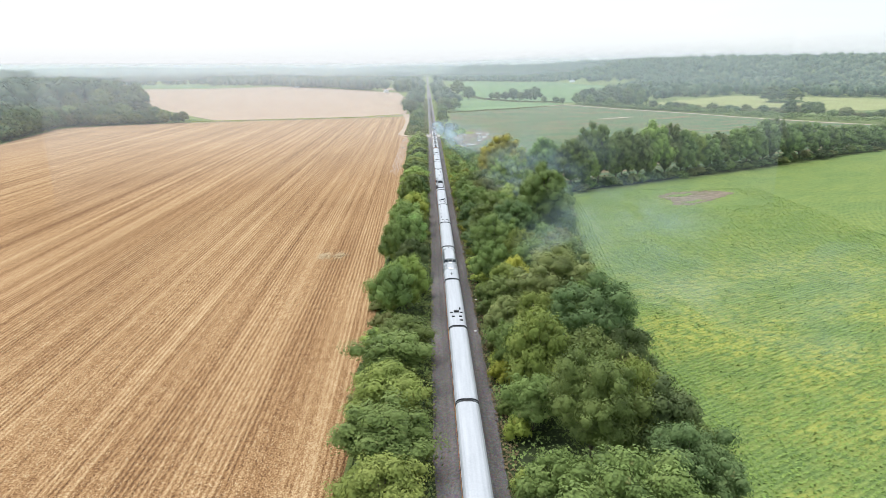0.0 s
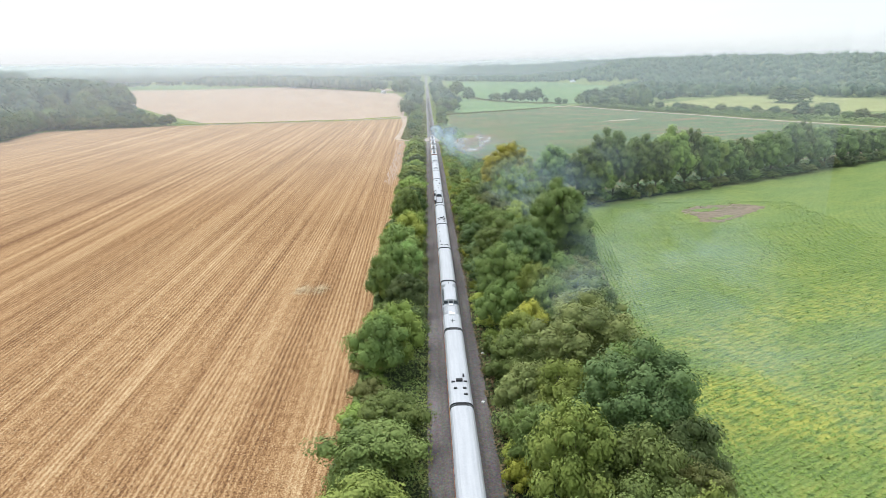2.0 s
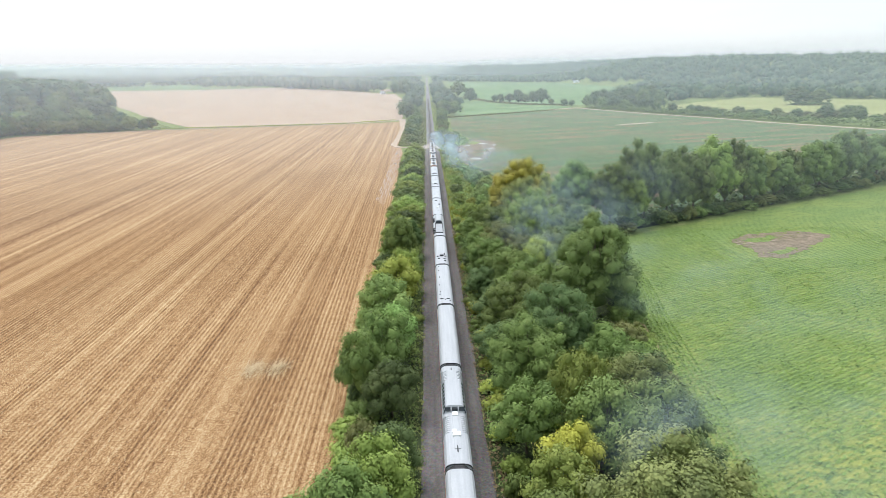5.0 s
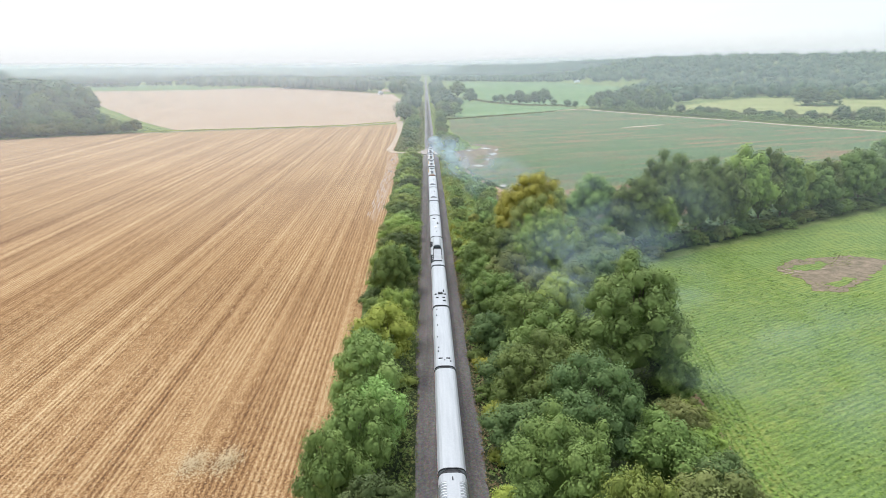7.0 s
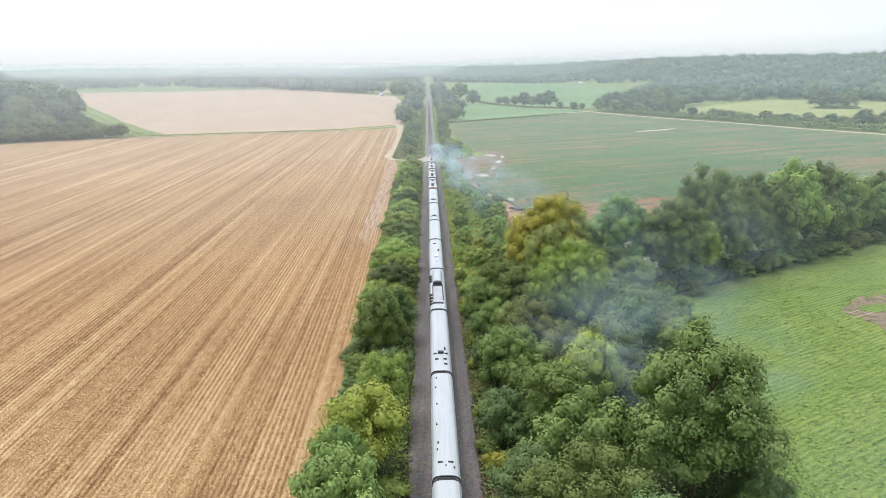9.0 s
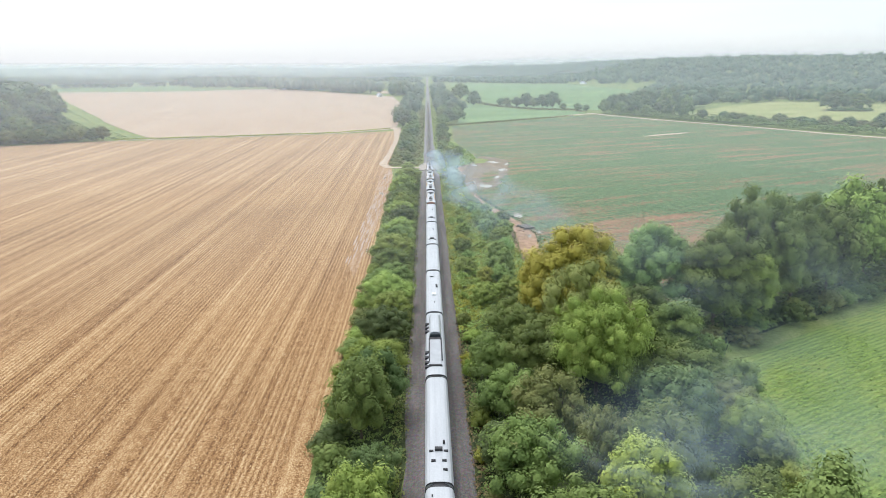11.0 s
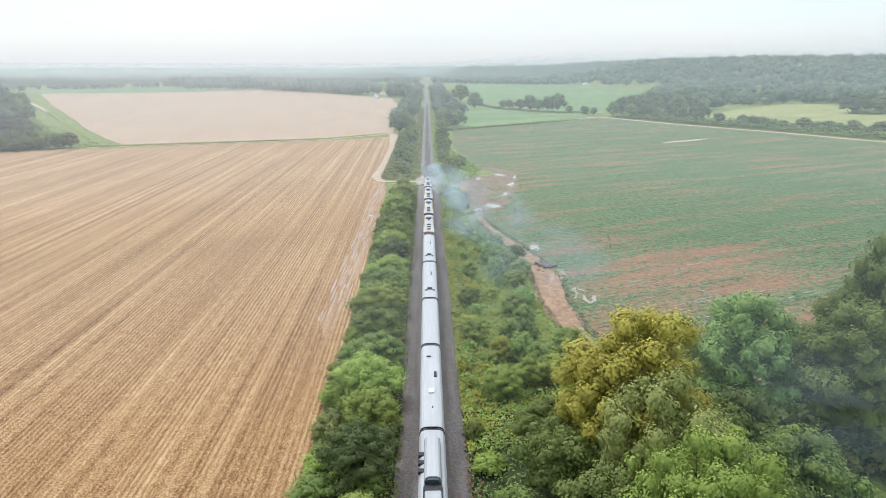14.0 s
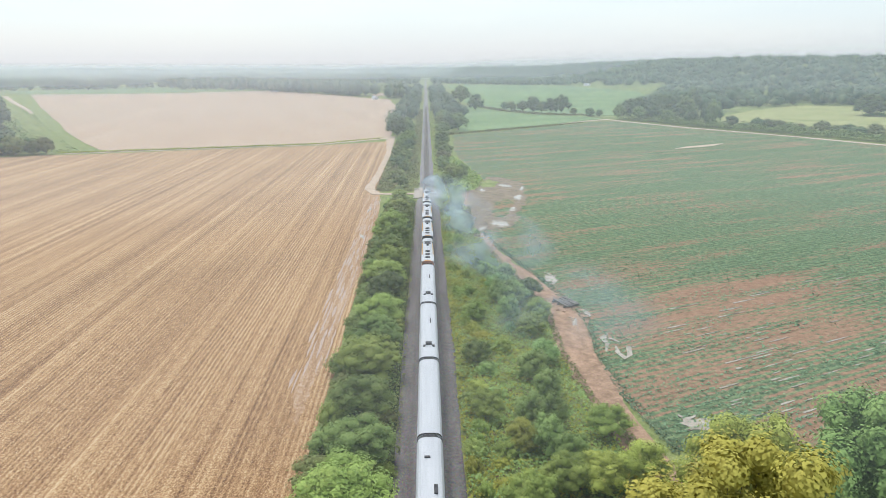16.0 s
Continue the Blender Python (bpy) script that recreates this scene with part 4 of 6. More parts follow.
thicket("verge_weeds", [(-1.2, 30), (1.0, 30), (1.2, 450), (-1.0, 450)], 6000, 0.1, 0.9, 0.4, "olive", "dry weeds at the edge of the ballast", 46, 1.6)
thicket("verge_weeds", [(9.1, 30), (11.2, 30), (11.0, 262), (9.2, 262)], 4000, 0.1, 0.9, 0.4, "russet", "brown weeds at the edge of the ballast", 47, 1.6)

# ---- wood between the line and the soya ----
EAST = "trees east of the railway"
for i, (kind, tone, x, y, h, d) in enumerate([
    ("big", "mid", 19, 50, 14, 15), ("big", "dark", 27, 58, 12, 12), ("mid", "mid", 12.5, 60, 8, 9), ("big", "mid", 19.7, 70, 15, 12), ("mid", "bright", 25, 72, 13, 8), ("mid", "dark", 29, 71, 11, 10), ("mid", "mid", 11.8, 78, 8, 9), ("mid", "bright", 16, 86, 14, 10), ("mid", "mid", 22, 84, 12, 11),
    ("big", "dark", 26, 96, 16, 15), ("mid", "dark", 30.5, 90, 10, 9), ("mid", "mid", 12.5, 95, 9, 8), ("mid", "olive", 14, 106, 9, 9), ("mid", "bright", 18.5, 103, 11, 9), ("mid", "mid", 28, 107, 11, 10), ("big", "olive", 24, 115, 15, 18), ("mid", "mid", 12.5, 116, 9, 9), ("mid", "bright", 15.5, 124, 9.5, 8), ("mid", "yellow", 17.5, 129, 9.5, 7),
    ("mid", "dark", 31.5, 112, 8, 8), ("mid", "mid", 22.5, 134, 12, 11), ("mid", "bright", 21.5, 142, 12, 8), ("mid", "mid", 29, 133, 12, 12), ("mid", "olive", 29.5, 143, 11, 10), ("mid", "mid", 14, 138, 10, 9), ("big", "mid", 15.5, 150, 14, 13), ("big", "dark", 22, 161, 15, 13), ("mid", "dark", 13.2, 163, 8, 9), ("mid", "mid", 29, 156, 10, 10),
    ("big", "mid", 17.8, 170, 14, 13), ("mid", "dark", 33, 152, 7, 8), ("mid", "olive", 34, 164, 7, 8), ("tall", "fresh", 33, 182, 21, 18), ("mid", "dark", 14.5, 180, 7.5, 9), ("mid", "mid", 21, 184, 12, 12), ("mid", "dark", 11.8, 194, 7.5, 8), ("mid", "mid", 19, 195, 11, 11), ("mid", "lime", 26, 202, 12, 10), ("mid", "mid", 30, 208, 12, 12), ("mid", "olive", 24, 211, 10, 7), ("mid", "mid", 37, 200, 9, 9),
    ("mid", "mid", 15.5, 208, 10, 10), ("mid", "dark", 12.5, 214, 6.5, 8), ("mid", "olive", 19.5, 219, 11, 10), ("mid", "dark", 15, 226, 8, 9), ("broad", "bright", 29, 233, 16.8, 15.5), ("mid", "mid", 21, 236, 11, 10), ("mid", "dark", 37, 222, 10, 11), ("mid", "dark", 35, 232, 10, 12), ("mid", "dark", 43, 232, 8, 11), ("mid", "mid", 14, 238, 8, 9), ("mid", "mid", 19, 248, 9, 10), ("mid", "olive", 36, 246, 10, 12), ("mid", "dark", 45, 246, 10, 11),
    ("oval", "yellow", 28.0, 251, 22.3, 17.5), ("mid", "olive", 26, 258, 10, 10), ("big", "moss", 28.5, 242.5, 18.5, 13.5), ("mid", "russet", 34.5, 240, 12.5, 7), ("big", "lime", 35.5, 264, 16.5, 13), ("mid", "mid", 20, 258, 7, 9), ("mid", "dark", 42, 254, 10, 11),
]):
    tone = {"dark": "mid", "olive": "bright"}.get(tone, tone) if y > 222 else tone
    x = min(x, np.interp(y, [50, 125, 150, 182, 200, 235], [33.5, 34, 38, 43, 46, 53]) - d / 2)
    plant(kind, tone, x, y, h, d, EAST, i + 1)
thicket("undergrowth", [(9.6, -70), (33, -70), (34.5, 90), (34.5, 130), (38.5, 155), (42, 182), (46, 212), (50, 240), (44, 262), (9.8, 262)], 30000, 0.3, 2.4, 0.45, "mid", "dense dark brush under the wood", 33)
g = random.Random(29)
for i in range(30):
    y = 46 + i * 6.4 + g.uniform(-2, 2)
    d = g.uniform(5.5, 8.5)
    x = np.interp(y, [50, 125, 150, 182, 200, 235], [33.5, 34, 38, 43, 46, 53]) - d / 2 + g.uniform(-1.2, 0.6)
    plant("mid", g.choice(["dark", "mid", "olive", "mid", "bright"]), x, y, g.uniform(4.5, 8.0), d, EAST, i + 2)
thicket("verge_weeds", [(33, 30), (35.9, 30), (36, 125), (40, 155), (43.8, 182), (47, 205), (51.5, 240), (47, 240), (43, 205), (40, 182), (36, 155), (33, 125)], 6500, 0.1, 1.3, 0.42, "mid", "tall weeds between the wood and the soya", 58, 1.8)
g = random.Random(22)
for i in range(30):
    plant("bush", g.choice(["bright", "lime", "olive", "gold", "mid"]), g.uniform(9.8, 12.0), 46 + i * 7.4 + g.uniform(-3, 3), g.uniform(2, 4), g.uniform(3, 5), "shrubs beside the railway", i + 5)

g = random.Random(27)
for i in range(4):
    plant("slim", g.choice(["mid", "bright", "dark"]), -4.5 + g.uniform(-1, 1), 42 - i * 6.5, g.uniform(6, 8), g.uniform(9, 11), WEST, i)
    plant("slim", g.choice(["mid", "olive", "dark"]), 15 + g.uniform(-1, 1), 40 - i * 6.5, g.uniform(8, 12), g.uniform(9, 11), EAST, i)
    plant("line" if i % 2 else "slim", g.choice(["mid", "dark"]), 25 + g.uniform(-1, 2), 43 - i * 6.5, g.uniform(10, 14), g.uniform(10, 13), EAST, i)
# ---- tree line between soya and young crop ----
LINE = "tree line between two fields"


def line_y(x):
    """Field edge in front of the tree line."""
    return 245 + (x - 51) * 0.585 if x < 125 else 288 + (x - 125) * 0.615


for i, (tone, x, back, h, d) in enumerate([
    ("mid", 46.5, 20, 20, 16), ("mid", 57, 9, 20, 15), ("bright", 63, 6, 16, 12), ("dark", 65, 13, 23, 13), ("dark", 71, 12, 25, 15), ("mid", 79, 10, 20, 15), ("dark", 84, 15, 22, 14), ("mid", 90, 9, 20, 14), ("dark", 98, 11, 24.5, 16), ("dark", 106, 12, 23, 15), ("mid", 114, 9, 20, 14), ("dark", 120, 13, 19, 15), ("mid", 129, 9, 17, 14), ("dark", 137, 12, 17.5, 15), ("dark", 147, 9, 18.5, 15), ("mid", 157, 11, 19, 15),
    ("dark", 168, 10, 22, 17), ("dark", 176, 13, 22, 15), ("mid", 186, 9, 19, 15), ("dark", 197, 12, 19, 16), ("dark", 208, 10, 18, 16), ("mid", 220, 11, 16, 15), ("dark", 232, 10, 15.5, 15), ("dark", 246, 11, 15, 16), ("mid", 260, 10, 14, 15), ("dark", 275, 11, 14, 16), ("dark", 291, 10, 14, 16), ("mid", 308, 11, 13.5, 16), ("dark", 326, 10, 14, 16), ("dark", 345, 11, 14, 17), ("mid", 365, 10, 14, 17), ("dark", 388, 10, 14, 18),
]):
    # lighter leaf tones here stand in for haze over the tree line
    tone = ("mid", "fresh", "bright")[i % 3] if tone == "dark" and x < 130 else "mid" if tone == "dark" and i % 3 else "fresh" if tone == "mid" and i % 3 == 0 else tone
    plant("oval" if x < 86 else "line", tone, x, line_y(x) + back, h, d, LINE, i)
g = random.Random(23)
for i in range(60):
    x = 50 + i / 60 * 330
    plant("bush" if x < 120 else "slim", g.choice(["dark", "mid", "olive"]), x + g.uniform(-2, 2), line_y(x) + g.uniform(1, 5), g.uniform(3, 5.5), g.uniform(5, 8), "shrubs at the foot of the tree line", i)
thicket("undergrowth", [(46, 246), (80, 262), (125, 289), (181, 322), (272, 384), (400, 464), (395, 480), (272, 402), (181, 344), (125, 308), (80, 281), (50, 266)], 12000, 0.4, 3.6, 1.1, "dark", "weedy brush along the tree line", 35)

# ---- scrub beyond the wood, with willows ----
SCRUB = [(9.6, 256), (33, 264), (30.5, 282), (28.5, 297), (27.5, 316), (28.3, 332), (25.5, 354), (21, 380), (17.5, 408), (18, 450), (9.4, 458)]
thicket("scrub", SCRUB, 17000, 0.2, 1.6, 0.36, "bright", "green brush and weeds beside the line", 36, 3.0)
thicket("scrub", SCRUB, 20000, 0.2, 2.2, 0.34, "gold", "yellowing goldenrod and seeding weeds", 37, 2.2)
thicket("scrub", SCRUB, 22000, 0.2, 2.6, 0.36, "willow", "light green young saplings and weeds", 38, 2.6)
thicket("scrub", SCRUB, 6000, 0.1, 1.7, 0.32, "russet", "reddish brown seeded dock and dry weeds", 39, 2.0)
thicket("verge_weeds", [(9.3, 262), (13.5, 262), (13, 452), (9.3, 452)], 9000, 0.2, 1.9, 0.42, "gold", "yellow flowering weeds beside the ballast", 45, 1.8)
g = random.Random(24)
for i, (tone, x, y, h, d) in enumerate([
    ("willow", 20.5, 330, 5.5, 5), ("willow", 22, 336, 6, 5.5), ("willow", 19.5, 340, 5.6, 5), ("willow", 23, 342, 5, 5), ("willow", 20, 284, 5.6, 5), ("willow", 21.5, 289, 6, 5), ("willow", 18.8, 291, 5.2, 4.6), ("willow", 22.5, 281, 5, 4.6), ("willow", 20.5, 346, 5, 6.5), ("willow", 22.0, 352, 5.5, 6), ("willow", 19.5, 356, 5.2, 6), ("willow", 23.5, 341, 4.8, 6), ("willow", 17.5, 366, 4.6, 5.5), ("willow", 21.5, 305, 5.2, 5.5), ("willow", 22.6, 298, 5.5, 5), ("willow", 24.4, 310, 4.6, 5), ("mid", 26.5, 330, 4.8, 6), ("mid", 24, 322, 4.4, 5.5), ("dark", 27, 344, 4.4, 5.5), ("mid", 14, 330, 4.3, 5), ("mid", 13, 293, 4.5, 5.5), ("olive", 17, 285, 4.4, 5),
    ("mid", 16, 272, 5, 6), ("olive", 25, 276, 5, 7), ("bright", 29, 288, 4.6, 6), ("mid", 21, 276, 5, 6), ("olive", 30, 277, 6, 7), ("dark", 13, 310, 4.6, 5),
]):
    tone = {"mid": "bright", "dark": "mid", "olive": "lime"}.get(tone, tone)
    plant("slim" if tone == "willow" else "mid", tone, x, y, h, d, "saplings in the scrub", i, label="light green feathery willow sapling" if tone == "willow" else "")
for i in range(80):
    y = g.uniform(262, 452)
    plant("bush", g.choice(["bright", "willow", "lime", "gold", "bright"]), g.uniform(10.2, 15) if i % 2 else g.uniform(13, 27 - (y - 262) * 0.055), y, g.uniform(1.4, 3.0), g.uniform(2.2, 4.2), "shrubs in the scrub", i)
for i, (tone, x, y, h, d) in enumerate([("mid", 13, 486, 5, 7), ("bright", 17, 500, 7, 9), ("mid", 21, 508, 6, 8), ("mid", 14, 520, 6, 8), ("mid", 13, 540, 6, 8), ("olive", 14, 560, 6, 8), ("mid", 15, 580, 7, 9), ("mid", 14, 604, 7, 9), ("dark", 15, 628, 8, 10), ("mid", 15, 652, 8, 10)]):
    plant("slim", tone, x, y, h, d, EAST, i)
for i, (x, y, h, d) in enumerate([(17, 704, 10, 12), (22, 726, 12, 14), (31, 742, 14, 16), (26, 760, 13, 14), (18, 770, 11, 13), (28, 790, 12, 14), (20, 815, 12, 13), (32, 835, 12, 13)]):
    plant("line", "dark" if i % 2 else "mid", x, y, h, d, EAST, i)
line_far += [(g.uniform(15, 40), 850 + i * 19 + g.uniform(-9, 9)) for i in range(56)]

# ---- trees round the far fields ----
ROW = "row of field trees"
for i, (x, y, h, d) in enumerate([(52, 1120, 20, 24), (62, 985, 15, 17), (96, 985, 8, 9), (103, 975, 9, 10), (113, 958, 10, 13), (123, 945, 14, 16), (131, 938, 10, 10), (140, 930, 13, 15), (150, 925, 16, 18), (160, 912, 6, 8), (172, 888, 7, 9), (179, 878, 6, 7)]):
    plant("line" if h > 8 else "far", "dark" if i % 3 else "mid", x, y, h * 1.3, d * 1.1, ROW, i, z=0.0)
HEDGE = "hedge trees along the farm road"
g = random.Random(25)
for i, (x, y, h, d) in enumerate([(192, 852, 10, 13), (202, 856, 13, 17), (213, 864, 14, 18), (224, 850, 12, 15), (205, 832, 9, 13), (216, 825, 10, 13), (228, 832, 11, 14), (234, 815, 9, 11), (222, 806, 8, 10), (240, 800, 8, 10), (236, 782, 9, 8), (243, 772, 14, 9), (247, 766, 15, 12), (256, 752, 7, 9), (236, 870, 16, 20), (250, 885, 15, 18), (262, 865, 14, 18), (275, 905, 16, 18), (292, 930, 16, 19)]):
    plant("line" if h > 11 else "far", "dark" if i % 4 else "mid", x, y, h * 1.5, d * 1.15, HEDGE, i, z=0.0)
for i in range(34):
    t = i / 34
    x, y = 262 + t * 190, 742 - t * 205 + t * t * 40
    big = i in (17, 19, 20)
    plant("line" if big else "slim", g.choice(["mid", "dark", "olive"]), x + g.uniform(-2, 4), y + g.uniform(-2, 4), 14 if big else g.uniform(5, 10), 16 if big else g.uniform(10, 16), HEDGE, i, z=0.0)
plant("line", "dark", 462, 888, 22, 34, "meadow trees", 1, z=0.0)
plant("line", "mid", 486, 882, 19, 30, "meadow trees", 2, z=0.0)

thicket("hedge", [(186, 842), (226, 762), (271, 694), (310, 630), (350, 575), (440, 490), (452, 500), (360, 590), (322, 650), (284, 712), (240, 790), (236, 850)], 15000, 1.0, 8.5, 1.5, "mid", "bushy hedge along the dirt farm road", 43, 9.0, "hedge")
thicket("undergrowth", [(448, 880), (462, 868), (486, 866), (502, 876), (498, 894), (470, 900)], 1500, 0.5, 7.0, 1.6, "mid", "brush under the meadow trees", 63, 9.0)
thicket("hedge", [(64, 1078), (90, 975), (125, 917), (176, 886), (178, 892), (127, 926), (95, 984), (68, 1088)], 2200, 0.6, 3.2, 1.8, "olive", "weedy strip under the field trees", 44, 9.0, "hedge")
thicket("bank_weeds", [(14, 694), (35, 711), (104, 768), (150, 812), (152, 816), (104, 777), (34, 720), (12, 699)], 3200, 0.2, 1.6, 1.1, "olive", "weedy bank beside the dirt farm road", 59, 5.0, "weeds")
# hedge on the far side of the stubble
thicket("hedge", [(-210, 599), (-134, 621.5), (-66, 643), (-26, 678), (-26, 682), (-66, 647), (-134, 625), (-210, 604)], 2600, 0.2, 0.9, 1.0, "gold", "low weedy green hedge between two fields", 41, 6.0, "hedge")
g = random.Random(26)

# ---- wood on the west edge ----
WOODW = [(-272, 424), (-285, 486), (-299, 549), (-218, 597), (-236, 612), (-264, 640), (-332, 720), (-420, 850), (-560, 900), (-560, 430)]
pts = scatter(WOODW, 12.5, 51)
pts.sort(key=lambda p: -p[0] + 0.15 * abs(p[1] - 560))
for i, (x, y) in enumerate(pts[:46]):
    edge = x > -262 and y > 560
    plant("far", g.choice(["dark", "mid", "dark"]), x, y, g.uniform(6, 9) if edge else g.uniform(13, 19), g.uniform(9, 12) if edge else g.uniform(13, 18), "trees of the western wood", i)
for i in range(11):
    t = i / 10
    plant("far", g.choice(["dark", "mid", "olive"]), -298 + 84 * t + g.uniform(-2, 2), 551 + 45 * t + g.uniform(0, 4), g.uniform(10, 15) - 4 * t, g.uniform(11, 15) - 3 * t, "trees of the western wood", i)
    plant("far", g.choice(["dark", "mid", "dark"]), -278 - 22 * t + g.uniform(-3, 1), 428 + 122 * t, g.uniform(12, 17), g.uniform(13, 17), "trees of the western wood", i + 3)
thicket("undergrowth", WOODW[:6] + [(-300, 640), (-330, 560), (-310, 430)], 6000, 0.5, 3.5, 1.8, "dark", "brush along the edge of the wood", 52, 6.0)


thicket("bank_weeds", [(-200, 606), (-230, 650), (-300, 755), (-400, 915), (-480, 1040), (-520, 1010), (-330, 740), (-260, 640), (-225, 606)], 9000, 0.1, 0.6, 1.3, "willow", "tall light green weeds on the grassy bank", 53, 7.0, "weeds")


def draped(name, centre, widths, lift, material, label, category, seed):
    """A path that follows the rise and fall of the ground."""
    rng = random.Random(seed)
    fine = []
    for (x0, y0), (x1, y1), w0, w1 in zip(centre, centre[1:], widths, widths[1:]):
        n = max(2, int(math.hypot(x1 - x0, y1 - y0) / 6))
        fine += [(x0 + (x1 - x0) * i / n + rng.uniform(-0.8, 0.8), y0 + (y1 - y0) * i / n, (w0 + (w1 - w0) * i / n) * rng.uniform(0.6, 1.3)) for i in range(n)]
    bm = bmesh.new()
    rows = [[bm.verts.new((x + q * w / 2, y, land(x + q * w / 2, y) + z)) for q, z in ((-1.0, -0.4), (-0.9, lift), (0.0, lift), (0.9, lift), (1.0, -0.4))] for x, y, w in fine]
    for a, b in zip(rows, rows[1:]):
        for i in range(4):
            bm.faces.new((a[i], a[i + 1], b[i + 1], b[i]))
    bmesh.ops.recalc_face_normals(bm, faces=bm.faces[:])
    return tagged(part(name, bm, material), label, category, kind="structure")


draped("bank_ditch", [(-418, 935), (-432, 962), (-462, 1008), (-530, 1108), (-611, 1225), (-740, 1420)], [1.5, 6, 7, 8, 10, 12], 0.5, DIRT, "pale washed-out ditch along the grassy bank", "ditch", 97)
draped("bank_track", [(-600, 1150), (-690, 1290), (-860, 1560)], [3, 16, 22], 0.6, MUD, "brown worn track on the grassy bank", "track", 98)


def backdrop():
    """A ring of low hills added to close the horizon, standing in for its haze."""
    vs, fs = [], []
    n = 240
    for i in range(n):
        a = 2 * math.pi * i / n
        h = 44 + 9 * math.sin(3 * a + 1) + 5 * math.sin(11 * a) + 3 * math.sin(29 * a + 2)
        vs += [(4700 * math.sin(a), 100 + 4700 * math.cos(a), -5), (4700 * math.sin(a), 100 + 4700 * math.cos(a), h), (4780 * math.sin(a), 100 + 4780 * math.cos(a), h * 0.6)]
    for i in range(n):
        j = (i + 1) % n
        fs += [(i * 3, j * 3, j * 3 + 1, i * 3 + 1), (i * 3 + 1, j * 3 + 1, j * 3 + 2, i * 3 + 2)]
    tagged(link("backdrop", vs, fs, LEAF["wood"]), "added ring of low hills standing in for the horizon's haze band", "backdrop", kind="structure")


backdrop()


# ---- far woods, past counting ----
def far_wood(name, places, h, d, leaf, per, tone, label, seed):
    g = np.random.RandomState(seed)
    c = np.array([(x, y, land(x, y)) for x, y in places])
    n = len(c)
    hh, dd = h * g.uniform(0.7, 1.25, n), d * g.uniform(0.75, 1.25, n)
    i = np.repeat(np.arange(n), per)
    v = unit(n * per, g)
    v[:, 2] = np.where((v[:, 2] < 0) & (g.rand(n * per) < 0.5), -v[:, 2], v[:, 2])
    lump = 0.75 + 0.35 * g.rand(n * per)
    p = c[i] + np.stack([v[:, 0] * dd[i] / 2 * lump, v[:, 1] * dd[i] / 2 * lump, hh[i] * (0.5 + 0.48 * v[:, 2] * lump)], 1)
    nrm = v * 0.95 + np.array([0, 0, 0.05]) + unit(n * per, g) * 0.12
    nrm /= np.linalg.norm(nrm, axis=1)[:, None]
    ob = tagged(new(name, leaf_mesh(name, p, nrm, leaf, g, LEAF[tone], 0.95)), label, "woods", kind="stuff")
    # the dense heart of every crown
    me, ico = ob.data, bmesh.new()
    bmesh.ops.create_icosphere(ico, subdivisions=1, radius=1.0)
    iv = np.array([q.co[:] for q in ico.verts])
    it = np.array([[q.index for q in f.verts] for f in ico.faces])
    ico.free()
    low = iv[:, 2] < 0
    iv[low, :2] /= np.linalg.norm(iv[low, :2], axis=1)[:, None] + 0.25
    cv = c[:, None, :] + iv[None] * np.stack([dd * 0.42, dd * 0.42, hh * 0.41], 1)[:, None, :] * g.uniform(0.85, 1.12, (n, len(iv), 1))
    cv[:, :, 2] += hh[:, None] * 0.48
    old, oldp = len(me.vertices), len(me.polygons)
    vs = np.empty(old * 3)
    me.vertices.foreach_get("co", vs)
    tri = np.arange(old).reshape(-1, 3)
    extra = (np.arange(n)[:, None, None] * len(iv) + it[None]).reshape(-1, 3) + old
    full = bpy.data.meshes.new(name)
    allv, allt = np.vstack([vs.reshape(-1, 3), cv.reshape(-1, 3)]), np.vstack([tri, extra])
    full.vertices.add(len(allv))
    full.vertices.foreach_set("co", allv.ravel())
    full.loops.add(allt.size)
    full.loops.foreach_set("vertex_index", allt.ravel())
    full.polygons.add(len(allt))
    full.polygons.foreach_set("loop_start", np.arange(len(allt)) * 3)
    full.update(calc_edges=True)
    full.materials.append(LEAF[tone])
    ob.data = full
    bpy.data.meshes.remove(me)
    return ob


def polar(az, r):
    return (r * math.sin(radians(az)), 200 + r * math.cos(radians(az)))


g = random.Random(61)
CLEAR = [[(62, 1095), (90, 985), (125, 928), (172, 905), (212, 895), (338, 1178), (468, 1500), (528, 1645), (400, 2070), (66, 2210)], [(250, 770), (298, 888), (374, 982), (500, 1092), (562, 1058), (650, 1006), (720, 900), (560, 740), (300, 690)]]
ridge = []
for _ in range(9000):
    az, rr = g.uniform(-3, 44), math.sqrt(g.uniform(700 ** 2, 2650 ** 2))
    lim = np.interp(az, [-3, 3, 11, 15, 15.5, 19, 21, 24, 26, 29.5, 33.4, 44], [2050, 2030, 1900, 1900, 780, 720, 720, 760, 870, 1025, 1030, 1030])
    x, y = polar(az, rr)
    if rr > lim and abs(x - 5) > 24 and not any(inside(x, y, q) for q in CLEAR):
        ridge.append((x, y))
far_wood("ridge_wood", ridge[0::3], 18, 24, 3.2, 40, "wood", "continuous dark green wood on the far ridge", 71)
far_wood("ridge_wood", ridge[1::3], 14, 18, 3.0, 32, "wood", "green broadleaf wood on the far ridge", 72)
far_wood("ridge_wood", ridge[2::5], 21, 19, 3.0, 34, "wood", "taller trees standing out of the ridge wood", 73)
far_wood("western_wood", pts[46:], 19, 19, 2.4, 120, "wood", "dense dark green wood west of the stubble", 75)
far_wood("lineside_trees", line_far, 12, 15, 2.6, 130, "wood", "trees lining the far stretch of railway", 76)
